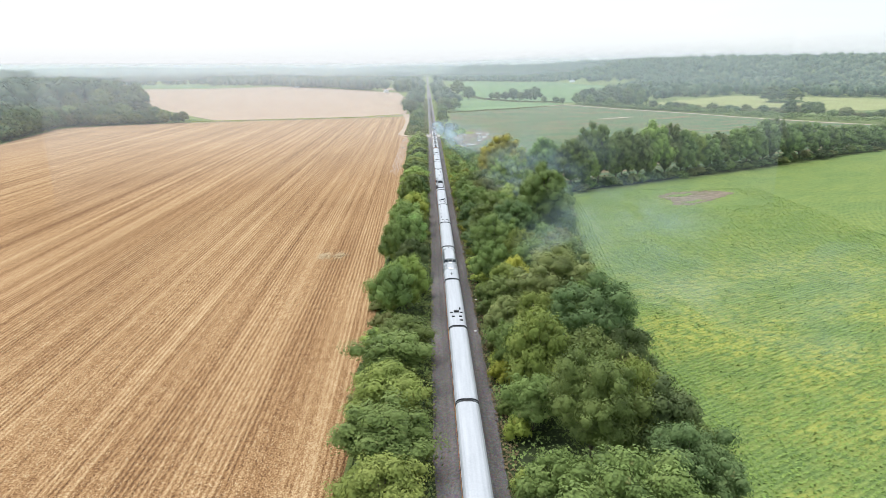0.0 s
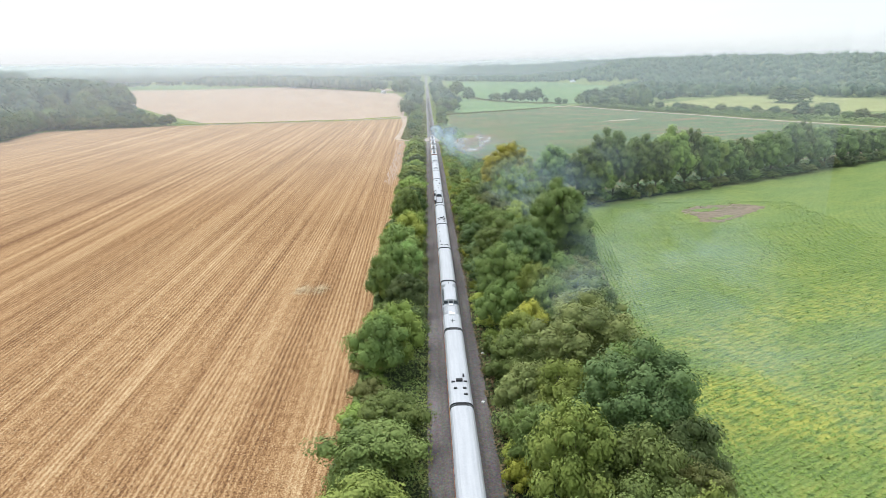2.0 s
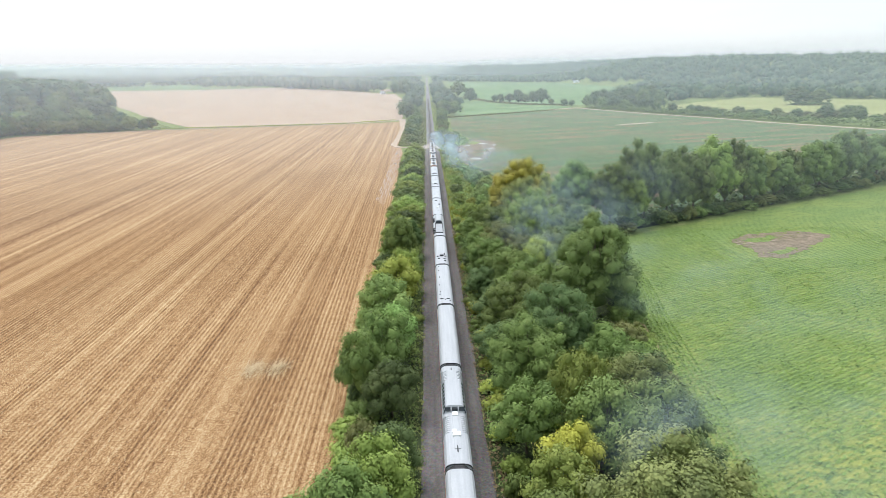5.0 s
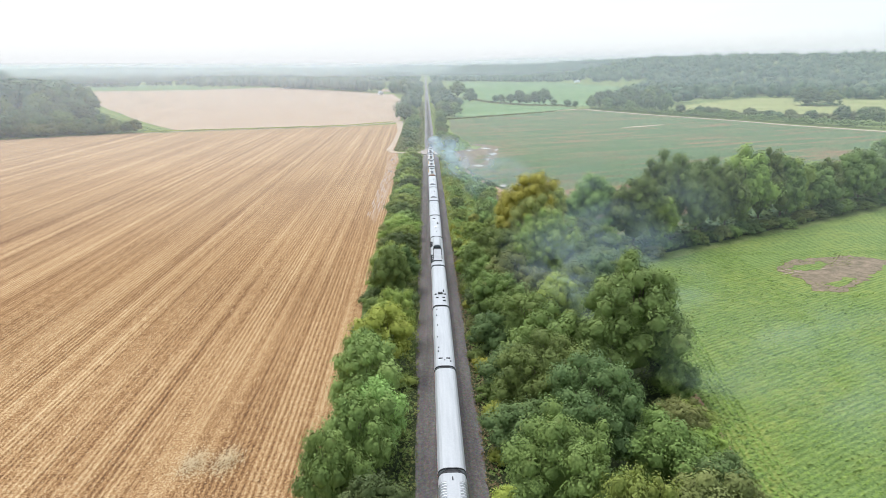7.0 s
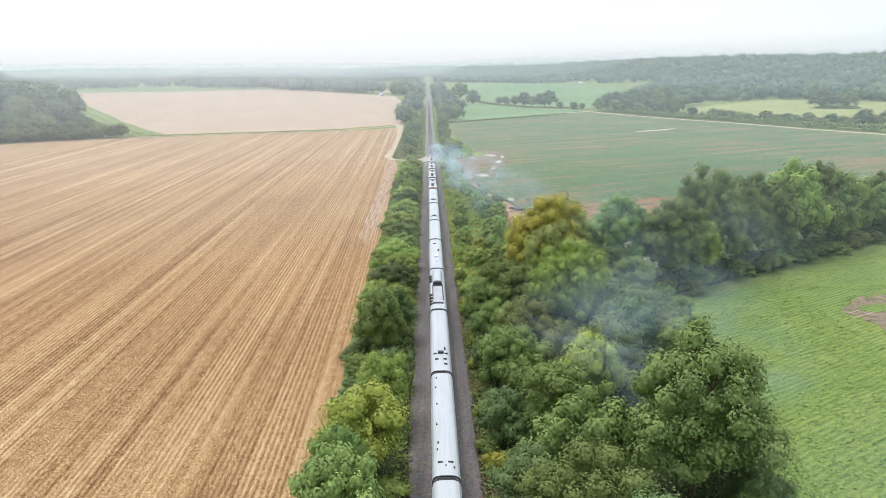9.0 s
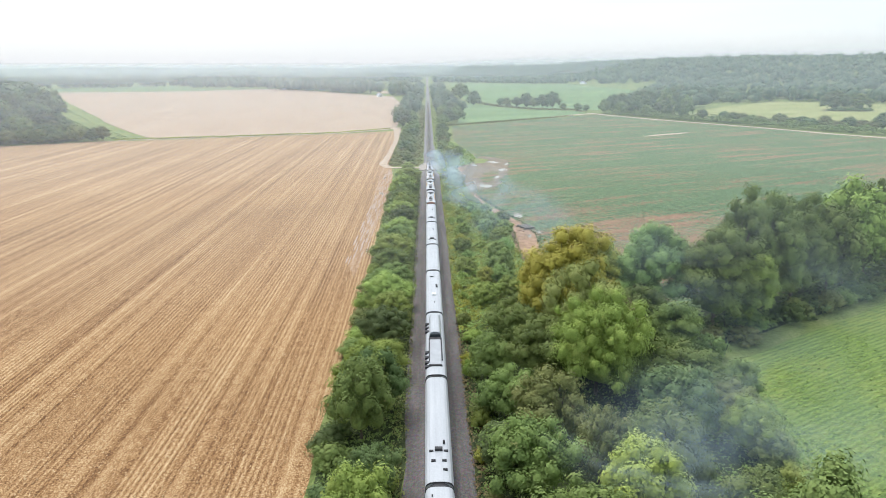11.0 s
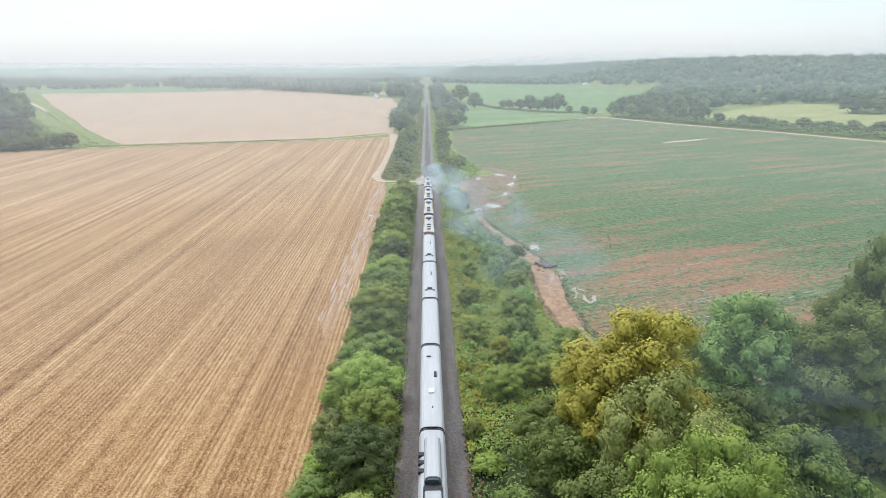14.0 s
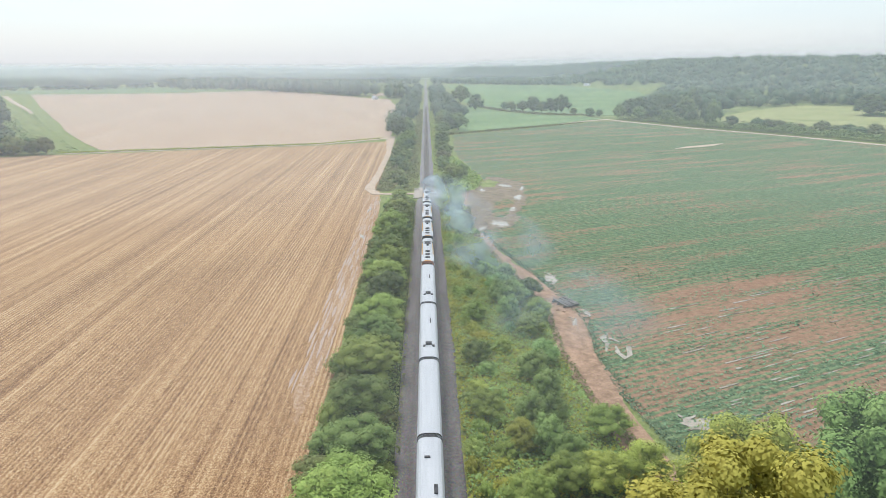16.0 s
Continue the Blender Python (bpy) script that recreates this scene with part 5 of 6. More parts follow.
# belts of trees to the north-west
belts = []
for (x0, y0), (x1, y1), wide, n in [((-890, 1690), (-560, 1960), 60, 90), ((-560, 1960), (-480, 1900), 40, 30), ((-530, 1750), (-350, 1775), 30, 60), ((-330, 1690), (-190, 1500), 26, 75), ((-190, 1500), (-98, 1400), 22, 46), ((-46, 1290), (-38, 1420), 14, 25), ((-1500, 2300), (-900, 2500), 60, 90), ((-900, 2600), (-500, 2650), 50, 60), ((-420, 2450), (-60, 2400), 40, 90),
                                    ((-1200, 3300), (-100, 3500), 90, 120), ((-2600, 3000), (-1200, 3300), 90, 120), ((-100, 3000), (300, 2900), 120, 90), ((-1000, 1700), (-890, 1690), 40, 30)]:
    for _ in range(n):
        t = g.random()
        bx, by = x0 + (x1 - x0) * t + g.uniform(-wide, wide), y0 + (y1 - y0) * t + g.uniform(-wide, wide)
        if abs(bx - BED_X) > 22:
            belts.append((bx, by))
far_wood("tree_belt", belts, 25, 22, 3.2, 55, "wood", "far belts of dark trees between fields", 74)


# ---- far farm buildings ----
def farm_house(x, y, w, l, h, turn, label, wall, roof):
    e = tagged(new("farm_house"), label, "house", "far farm buildings")
    e.matrix_basis = pose(x, y, 0.2, 0, 0, turn)
    bm = loft([(-w / 2, 0), (-w / 2, h), (0, h + w * 0.36), (w / 2, h), (w / 2, 0)], [-l / 2, l / 2])
    part("wall", bm, wall, e)
    for s in (-1, 1):
        bm = bmesh.new()
        q = [(s * (w / 2 + 0.5), h - 0.25), (0, h + w * 0.36 + 0.12), (0, h + w * 0.36 + 0.35), (s * (w / 2 + 0.5), h + 0.02)]
        rings = [[bm.verts.new((a, yy, z)) for a, z in q] for yy in (-l / 2 - 0.4, l / 2 + 0.4)]
        for k in range(4):
            bm.faces.new((rings[0][k], rings[0][(k + 1) % 4], rings[1][(k + 1) % 4], rings[1][k]))
        bm.faces.new(rings[0])
        bm.faces.new(rings[1][::-1])
        bmesh.ops.recalc_face_normals(bm, faces=bm.faces[:])
        part("roof", bm, roof, e)
    part("door", box(-0.6, 0.6, -l / 2 - 0.06, -l / 2 + 0.05, 0, 2.1, 0.02), GREY, e)
    for k in (-1, 1):
        part("window", box(k * w * 0.3 - 0.5, k * w * 0.3 + 0.5, -l / 2 - 0.06, -l / 2 + 0.05, 1.0, 2.2, 0.02), GLASS, e)
    return e


farm_house(-309, 1625, 9, 14, 4.5, 60, "small white farm house beyond the tan field", WHITE, ROOF_EDGE)
farm_house(436, 2010, 10, 16, 5, 20, "small white farm building at the edge of the woods", WHITE, ROOF_EDGE)
farm_house(-75, 1268, 6, 9, 3.2, 30, "white shed beside the far trees", WHITE, ROOF)


# ---- the train ----
def arch(half, z0, z1, n=9, top_half=None):
    """Points of a roof arch from one eave to the other."""
    out = []
    for i in range(n + 1):
        a = math.pi * i / n
        x = math.copysign(abs(math.cos(a)) ** 0.62, math.cos(a)) * half
        out.append((x, z0 + (z1 - z0) * max(0.0, math.sin(a)) ** 0.75))
    return out


W2 = 1.52
CARS = "coaches of one passenger train"


def bogie(parent, y):
    b = part("bogie", box(-1.05, 1.05, y - 1.7, y + 1.7, 0.35, 0.75, 0.06), GREY, parent)
    for dy in (-1.25, 1.25):
        for s in (-1, 1):
            bm = bmesh.new()
            bmesh.ops.create_cone(bm, cap_ends=True, segments=16, radius1=0.46, radius2=0.46, depth=0.13, matrix=pose(s * 0.76, y + dy, 0.46, 0, 90, 0))
            part("wheel", bm, RUST, b)
    return b


PANE = bpy.data.meshes.new("pane")
bm = box(-0.02, 0.02, -0.55, 0.55, -0.38, 0.38, 0.015)
bm.to_mesh(PANE)
bm.free()
PANE.materials.append(GLASS)


def coach_shell(y0, length, label, side=YELLOW, panes=11, roof=ROOF):
    """Coach whose middle line is its origin; rail top is z = 0."""
    e = tagged(new("railway_coach"), label, "railway coach", CARS)
    e.location = (BED_X, y0 + length / 2, RAIL_TOP)
    h = length / 2 - 0.35
    part("body", loft([(-W2, 1.15), (-W2, 3.25), (W2, 3.25), (W2, 1.15), (1.3, 0.95), (-1.3, 0.95)], [-h, h]), side, e)
    for s in (-1, 1):
        part("stripe", box(s * W2 - 0.012, s * W2 + 0.012, -h + 0.02, h - 0.02, 3.10, 3.20), RED, e, "thin red line")
        part("sill_stripe", box(s * W2 - 0.012, s * W2 + 0.012, -h + 0.02, h - 0.02, 1.25, 1.33), RED, e, "thin red line")
        for i in range(panes):
            o = new("window_pane", PANE)
            o.parent = e
            o.location = (s * (W2 + 0.002), -h + 3.0 + (2 * h - 6.0) * i / (panes - 1), 2.45)
    sec = arch(W2 + 0.005, 3.25, 4.15)
    part("roof", loft(sec, [-h, h]), roof, e)
    for s in (-1, 1):
        part("gutter", box(s * (W2 + 0.018) - 0.022, s * (W2 + 0.018) + 0.022, -h, h, 3.27, 3.34, 0.008), ROOF_EDGE, e, "grey rain gutter")
    # seams of the roof sheets, long ways and across
    for x in (-0.42, 0.42):
        part("roof_seam", box(x - 0.018, x + 0.018, -h + 0.3, h - 0.3, 4.07, 4.135), ROOF_EDGE, e)
    for s in (-1, 1):
        part("diaphragm", loft([(x * 0.97, z * 0.99) for x, z in arch(W2, 1.2, 4.14)], sorted([s * h, s * (h + 0.33)])), DARK, e, "sooty rubber gangway bellows")
        ring = [(x * 1.012, z) for x, z in arch(W2 + 0.03, 3.25, 4.19)]
        inner = [(x * 0.98, z - 0.08) for x, z in arch(W2 + 0.03, 3.25, 4.15)]
        part("end_hoop", loft(ring + inner[::-1], sorted([s * (h - 0.10), s * (h + 0.02)])), DARK, e, "dark hoop at the roof end")
        bogie(e, s * (h - 2.6))
    part("underfloor_gear", box(-1.15, 1.15, -h * 0.45, h * 0.45, 0.45, 0.96, 0.08), GREY, e)
    return e, h


def vent(e, x, y, w=0.35, l=0.3, hgt=0.16, mat=DARK, name="roof_vent", z=None):
    zz = 4.15 - 0.42 * (abs(x) / W2) ** 3 if z is None else z
    return part(name, box(x - w / 2, x + w / 2, y - l / 2, y + l / 2, zz - 0.1, zz + hgt, 0.03), mat, e)


PLAIN = "yellow-sided passenger coach with a smooth pale grey roof"


def coach_plain(y0, L=25.5, label=PLAIN):
    return coach_shell(y0, L, label)


def coach_vents_rear(y0):
    e, h = coach_shell(y0, 25.5, "pale-roofed passenger coach with small dark vents at one end")
    vent(e, 0, -h + 6.2, 0.9, 0.5, 0.3)
    vent(e, -0.85, -h + 6.0, 0.5, 0.25)
    vent(e, 0.85, -h + 6.0, 0.5, 0.25)
    vent(e, 0.65, -h + 7.6, 0.25, 0.4, 0.35)
    for x, y in ((-0.62, 4.0), (0.62, 4.0), (0.68, 2.3)):
        vent(e, x, -h + y, 0.5, 0.3)
    return e


def coach_dots(y0):
    e, h = coach_shell(y0, 25.5, "pale-roofed passenger coach with a line of small roof vents")
    for i, y in enumerate((h - 1.6, h - 4.4, h - 9, h - 14, -h + 6.6, -h + 5.2)):
        vent(e, -0.8 - 0.1 * (i % 2), y, 0.16, 0.3, 0.14)
    for x in (-0.6, 0.55):
        vent(e, x, -h + 2.6, 0.6, 0.18, 0.12)
    vent(e, 0.9, -h + 1.6, 0.16, 0.25)
    vent(e, 0, -h + 1.9, 0.12, 0.12)
    return e


def coach_hatch(y0):
    e, h = coach_shell(y0, 25.5, "passenger coach with a white roof box and a dark hatch")
    vent(e, 0.6, 2.0, 0.4, 1.5, 0.18)
    vent(e, 0.0, -3.2, 0.75, 1.0, 0.25, WHITE, "roof_box")
    vent(e, -0.3, 8.0, 0.7, 0.3)
    vent(e, 0.1, -7.5, 0.14, 0.3)
    return e


def coach_front_vents(y0, L):
    e, h = coach_shell(y0, L, "passenger coach with dark air intakes on its roof")
    vent(e, 0, -h + 5.0, 1.0, 0.9, 0.25)
    vent(e, -0.7, -h + 4.2, 0.4, 0.5)
    vent(e, 0.75, -h + 4.2, 0.4, 0.5)
    vent(e, 0.35, h - 9, 0.2, 2.2, 0.1)
    return e


def coach_raised(y0):
    """Coach with a raised clerestory ending in dark glass, then a sunken deck, and louvres along one eave."""
    e, h = coach_shell(y0, 25.5, "coach with a raised glazed roof lounge and black louvres")
    body = part("raised_roof", loft(arch(0.98, 4.0, 5.0), [1.6, 9.5]), ROOF, e, "raised pale roof of the lounge")
    part("end_glass", loft(arch(0.9, 4.05, 4.9), [1.1, 1.62]), GLASS, e, "dark glazed end of the raised roof")
    part("end_shade", box(-1.0, 1.0, 0.2, 1.12, 4.02, 4.3, 0.05), DARK, e, "black frame below the glass")
    part("deck", box(-0.85, 0.85, -9.2, 0.3, 4.0, 4.22, 0.03), ROOF_EDGE, e, "sunken pale grey deck")
    for s in (-1, 1):
        part("deck_rail", box(s * 0.98 - 0.07, s * 0.98 + 0.07, -7.5, 0.6, 4.0, 4.36, 0.03), DARK, e, "dark edge rail of the deck")
    part("deck_lip", box(-1.05, 0.95, -9.6, -9.1, 3.95, 4.3, 0.04), DARK, e, "dark lip at the deck's end")
    for y in (4.0, 5.6, 7.2, -4.4, -6.2, -8.0, -9.4):
        part("louvre", box(-1.62, -0.95, y - 0.35, y + 0.35, 3.7, 4.12, 0.05), DARK, e, "black louvre")
    return e


def coach_dome(y0):
    """Ribbed stainless dome car."""
    e, h = coach_shell(y0, 25.5, "stainless dome coach with a ribbed roof and glazed dome", STEEL)
    for y1, y2 in ((h - 5.6, h - 1.6), (-h + 6.5, -h + 10.6)):
        n = 9
        for i in range(n):
            y = y1 + (y2 - y1) * (i + 0.5) / n
            for s in (-1, 1):
                sec = [(x, z + 0.05) for x, z in arch(W2 + 0.05, 3.27, 4.17, 17) if s * x > 0.38]
                inn = [(x, z - 0.12) for x, z in sec]
                part("roof_rib", loft(sec + inn[::-1], [y - 0.075, y + 0.075]), STEEL, e)
                # shadow between the ribs, added as a thin grey strip
                low = [(x, z + 0.012) for x, z in arch(W2 + 0.04, 3.27, 4.16, 17) if s * x > 0.38]
                part("rib_shadow_strip", loft(low + [(x, z - 0.1) for x, z in low][::-1], [y + 0.09, y + 0.2]), GREY, e, "grey strip standing in for the shade between ribs")
    a, b = -h + 11.6, h - 6.2
    part("dome_glass", loft(arch(W2 - 0.06, 3.7, 4.85, 13), [a + 0.05, b - 0.05]), GLASS, e, "tinted dome glass")
    part("dome_roof", loft([(x * 0.78, z) for x, z in arch(W2, 4.5, 5.02, 13)], [a - 0.05, b + 0.05]), ROOF, e, "pale metal roof of the dome")
    for i in range(8):
        y = a + (b - a) * i / 7
        o = [(x, z) for x, z in arch(W2 - 0.01, 3.72, 4.93, 13)]
        part("dome_frame", loft(o + [(x * 0.95, z - 0.08) for x, z in o][::-1], [y - 0.07, y + 0.07]), STEEL, e, "bright window frame")
    part("end_frame", box(-1.25, 1.25, a - 0.25, a - 0.04, 3.9, 4.15, 0.03), STEEL, e)
    for x in (-0.9, 0, 0.9):
        part("end_window", box(x - 0.36, x + 0.36, a - 0.12, a - 0.02, 4.2, 4.75, 0.03), GLASS, e, "rear dome window")
    for x in (-0.45, 0.45):
        part("end_post", box(x - 0.06, x + 0.06, a - 0.16, a - 0.02, 4.15, 4.85, 0.02), STEEL, e)
    part("roof_walk", box(-0.36, 0.36, -h + 3.0, a - 0.6, 4.1, 4.24, 0.03), ROOF, e, "flat walkway along the roof")
    vent(e, 0, a - 0.9, 0.7, 0.9, 0.22, WHITE, "roof_box")
    vent(e, 0.0, -h + 6.0, 0.95, 0.9, 0.24, WHITE, "roof_box")
    vent(e, -0.25, -h + 6.5, 0.5, 0.7, 0.3, WHITE, "roof_box")
    vent(e, 0, -h + 3.0, 0.12, 1.2, 0.12)
    vent(e, 0, h - 1.2, 0.12, 0.5, 0.14)
    return e


def locomotive(y0, L, label, rear_face=False):
    e = tagged(new("diesel_locomotive"), label, "locomotive", "locomotives of the train")
    e.location = (BED_X, y0 + L / 2, RAIL_TOP)
    h = L / 2 - 0.3
    part("frame", box(-1.5, 1.5, -h, h, 0.95, 1.45, 0.06), GREY, e)
    part("hood", loft([(-1.42, 1.45), (-1.42, 3.6), (-1.15, 4.1), (-0.5, 4.3), (0.5, 4.3), (1.15, 4.1), (1.42, 3.6), (1.42, 1.45)], [-h + 0.5, h - 5.0]), YELLOW, e)
    part("roof_panel", loft([(-1.2, 4.12), (-0.5, 4.36), (0.5, 4.36), (1.2, 4.12), (0.9, 4.0), (-0.9, 4.0)], [-h + 1.0, h - 5.2]), ROOF, e, "pale grey hood roof")
    part("cab", loft([(-1.5, 1.45), (-1.5, 3.5), (-1.2, 4.25), (-0.5, 4.5), (0.5, 4.5), (1.2, 4.25), (1.5, 3.5), (1.5, 1.45)], [h - 4.9, h - 2.0]), ROOF, e, "pale grey cab")
    part("cab_glass", box(-1.3, 1.3, h - 2.02, h - 1.95, 3.1, 3.9, 0.02), GLASS, e, "dark windscreen")
    part("cab_rear_glass", box(-1.35, 1.35, h - 5.0, h - 4.92, 3.7, 4.15, 0.02), DARK, e)
    part("nose", box(-1.2, 1.2, h - 1.98, h, 1.45, 2.9, 0.2), YELLOW, e)
    for i in range(3):
        bm = bmesh.new()
        bmesh.ops.create_cone(bm, cap_ends=True, segments=20, radius1=0.62, radius2=0.55, depth=0.22, matrix=pose(0, -h + 3.2 + i * 2.6, 4.42))
        part("radiator_fan", bm, DARK, e, "round black radiator fan")
    part("exhaust_stack", box(-0.3, 0.3, h - 9.0, h - 7.8, 4.3, 4.62, 0.05), DARK, e)
    part("air_box", box(-0.75, 0.75, h - 7.2, h - 5.6, 4.3, 4.55, 0.06), DARK, e)
    part("end_door", loft([(-1.44, 1.47), (-1.44, 3.62), (-1.17, 4.12), (-0.5, 4.32), (0.5, 4.32), (1.17, 4.12), (1.44, 3.62), (1.44, 1.47)], [-h + 0.4, -h + 0.52]), BRICKRED if rear_face else DARK, e, "end of the hood")
    if rear_face:
        for x in (-0.75, 0, 0.75):
            part("rear_grille", box(x - 0.25, x + 0.25, -h + 0.33, -h + 0.405, 3.1, 3.7, 0.01), DARK, e)
    for s in (-1, 1):
        part("radiator_flare", box(s * 1.1 - 0.4, s * 1.1 + 0.4, -h + 0.6, -h + 6.0, 3.7, 4.25, 0.12), ROOF, e)
        bogie(e, s * (h - 3.6))
        part("handrail", box(s * 1.5 - 0.025, s * 1.5 + 0.025, -h + 0.4, h - 5.2, 2.45, 2.5), WHITE, e)
    part("fuel_tank", box(-1.3, 1.3, -3.2, 3.2, 0.4, 0.96, 0.12), DARK, e)
    return e


# from the tail forward; joints as they stand along the line
for y in (-24.4, 1.0, 26.4, 51.8, 77.2):
    coach_plain(y)
coach_vents_rear(102.6)
coach_dome(128.1)
coach_plain(153.6)
coach_dots(179.0)
coach_vents_rear(204.4)
coach_raised(229.8)
coach_hatch(255.1)
coach_plain(280.6, 22.0, "short yellow-sided baggage coach with a plain pale roof")
coach_front_vents(302.6, 24.8)
coach_front_vents(327.4, 25.5)
for i, y in enumerate((354.0, 377.5, 401.0, 424.5)):
    locomotive(y, 23.3, ("yellow and grey diesel locomotive coupled behind the leader", "yellow and grey diesel locomotive with roof fans", "yellow and grey diesel locomotive in the middle", "leading yellow and grey diesel locomotive giving off smoke")[i], i == 0)


# ---- exhaust smoke, and sheets standing in for haze ----
def haze_sheet(radius, amount, seed):
    """One upright see-through sheet standing in for haze, bent round the valley."""
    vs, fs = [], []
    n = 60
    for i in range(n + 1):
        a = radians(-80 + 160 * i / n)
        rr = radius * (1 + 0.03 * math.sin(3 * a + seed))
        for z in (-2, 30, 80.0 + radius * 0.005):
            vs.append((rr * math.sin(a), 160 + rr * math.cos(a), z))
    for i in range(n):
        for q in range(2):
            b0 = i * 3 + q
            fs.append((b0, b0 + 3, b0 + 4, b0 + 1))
    ob = link("haze_sheet", vs, fs, haze_sheet_material("mist", amount, 42.0 + radius * 0.0015, 51.0 + radius * 0.005))
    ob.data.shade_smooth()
    return tagged(ob, "upright see-through sheet standing in for distance haze", "mist", kind="stuff")


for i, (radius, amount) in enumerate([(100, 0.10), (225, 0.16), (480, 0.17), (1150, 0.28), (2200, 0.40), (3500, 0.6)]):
    haze_sheet(radius, amount, i)


def smoke_material():
    """Thin exhaust smoke: ragged puffs that fade out towards the rim of each drift."""
    k = Nodes("thin_smoke")
    u, v, w = k.split(k.n.new("ShaderNodeUVMap").outputs[0])
    far = k.math("ADD", k.math("POWER", k.math("SUBTRACT", u, 0.5), 2.0), k.math("POWER", k.math("SUBTRACT", v, 0.5), 2.0))
    edge = k.math("SUBTRACT", 1.0, k.grey(far, 0.02, 0.245))
    puff = k.grey(k.noise(k.place((0.07, 0.06, 0.11)), 1.0, 4, 0.55, 0.6), 0.30, 0.68)
    info = k.n.new("ShaderNodeObjectInfo")
    k.done((0.62, 0.78, 0.95), 1.0, spec=0.0)
    clear = k.n.new("ShaderNodeBsdfTransparent")
    glow = k.n.new("ShaderNodeBsdfTranslucent")
    glow.inputs["Color"].default_value = (0.62, 0.78, 0.95, 1)
    half = k.n.new("ShaderNodeMixShader")
    half.inputs[0].default_value = 0.5
    k.l.new(k.b.outputs[0], half.inputs[1])
    k.l.new(glow.outputs[0], half.inputs[2])
    mx = k.n.new("ShaderNodeMixShader")
    k.l.new(k.math("MULTIPLY", k.math("MULTIPLY", edge, puff), info.outputs["Alpha"]), mx.inputs[0])
    k.l.new(clear.outputs[0], mx.inputs[1])
    k.l.new(half.outputs[0], mx.inputs[2])
    k.l.new(mx.outputs[0], k.n["Material Output"].inputs["Surface"])
    return k.m


def smoke_drift(x, y, z, w, h, amount, seed):
    """One drift of smoke as a billowing sheet, w wide and h high about its middle."""
    bm = bmesh.new()
    lay = bm.loops.layers.uv.new("UVMap")
    n, m = 14, 10
    grid = [[bm.verts.new((x + w * (i / n - 0.5) + 0.06 * w * math.sin(j * 0.7 + seed), y - 0.45 * w * (i / n - 0.5) + 0.16 * w * math.sin(i * 0.55 + seed) * math.cos(j * 0.5 + seed), z + h * (j / m - 0.5))) for j in range(m + 1)] for i in range(n + 1)]
    for i in range(n):
        for j in range(m):
            f = bm.faces.new((grid[i][j], grid[i + 1][j], grid[i + 1][j + 1], grid[i][j + 1]))
            for lp, (a, d) in zip(f.loops, ((i, j), (i + 1, j), (i + 1, j + 1), (i, j + 1))):
                lp[lay].uv = (a / n, d / m)
    ob = part("exhaust_smoke", bm, SMOKE)
    ob.color = (1, 1, 1, amount)
    ob.data.shade_smooth()
    return tagged(ob, "thin blue-grey diesel smoke drifting off the train", "smoke", kind="stuff")


SMOKE = smoke_material()
for i, drift in enumerate([(7.5, 432, 9, 11, 10, 0.75), (12, 408, 10, 17, 14, 0.65), (16, 378, 11, 21, 16, 0.60), (20, 346, 11, 25, 18, 0.48), (26, 308, 12, 28, 19, 0.28),
                           (44, 226, 20, 42, 26, 0.11), (29, 188, 17, 34, 24, 0.30), (52, 160, 13, 46, 22, 0.14), (34, 112, 17, 36, 24, 0.20), (56, 98, 12, 50, 22, 0.13)]):
    smoke_drift(*drift, i)

# ---- cut stalks and bean plants near the line, row by row ----
g = np.random.RandomState(91)
n = 70000
row = -11.2 - 0.78 * g.randint(0, 88, n)
y = 45 + 555 * g.beta(1.0, 1.9, n)
p = np.stack([row + g.normal(size=n) * 0.22, y, np.full(n, 0.05)], 1)
h = g.uniform(0.08, 0.22, n)[:, None]
a = g.uniform(0, 2 * np.pi, n)
side = np.stack([np.cos(a), np.sin(a), np.zeros(n)], 1) * g.uniform(0.05, 0.13, n)[:, None]
tip = np.stack([g.normal(size=n) * 0.7, g.normal(size=n) * 0.9, np.ones(n) * 0.8], 1) * h
vs = np.stack([p - side, p + side, p + tip], 1).reshape(-1, 3)
me = bpy.data.meshes.new("stubble_stalks")
me.from_pydata(vs, [], np.arange(3 * n).reshape(-1, 3))
me.materials.append(STRAW)
tagged(new("stubble_stalks", me), "cut maize stalks standing in rows", "stubble", kind="stuff")
ca, sa = math.cos(radians(24)), math.sin(radians(24))

# bean plants standing up out of the nearest soya, row by row
cb, sb = math.cos(radians(28.5)), math.sin(radians(28.5))
pts = []
while len(pts) < 60000:
    x, y = 36 + 95 * g.rand() ** 1.3, g.uniform(40, 255)
    v = round((-x * sb + y * cb) / 0.92) * 0.92 + g.normal() * 0.14
    u = x * cb + y * sb
    x, y = u * cb - v * sb, u * sb + v * cb
    edge = np.interp(y, [50, 125, 150, 182, 200, 240], [35.6, 36, 39.5, 43.5, 46.5, 51])
    if x < edge + 5.5:
        x = edge + 0.92 * g.randint(0, 6) + g.normal() * 0.12
    if x >= edge - 0.3 and not (82 < x < 120 and 222 < y < 252) and y < 238 + (x - 51) * 0.55:
        pts.append((x, y, 0.135 + 0.13 * g.rand()))
p = np.array(pts)
nrm = unit(len(p), g) * 0.5 + np.array([0, 0, 0.8])
nrm /= np.linalg.norm(nrm, axis=1)[:, None]
tagged(new("bean_plants", leaf_mesh("bean_plants", p, nrm, 0.42, g, LEAF["bean"], 0.9)), "leafy soya plants standing in rows", "crop", kind="stuff")

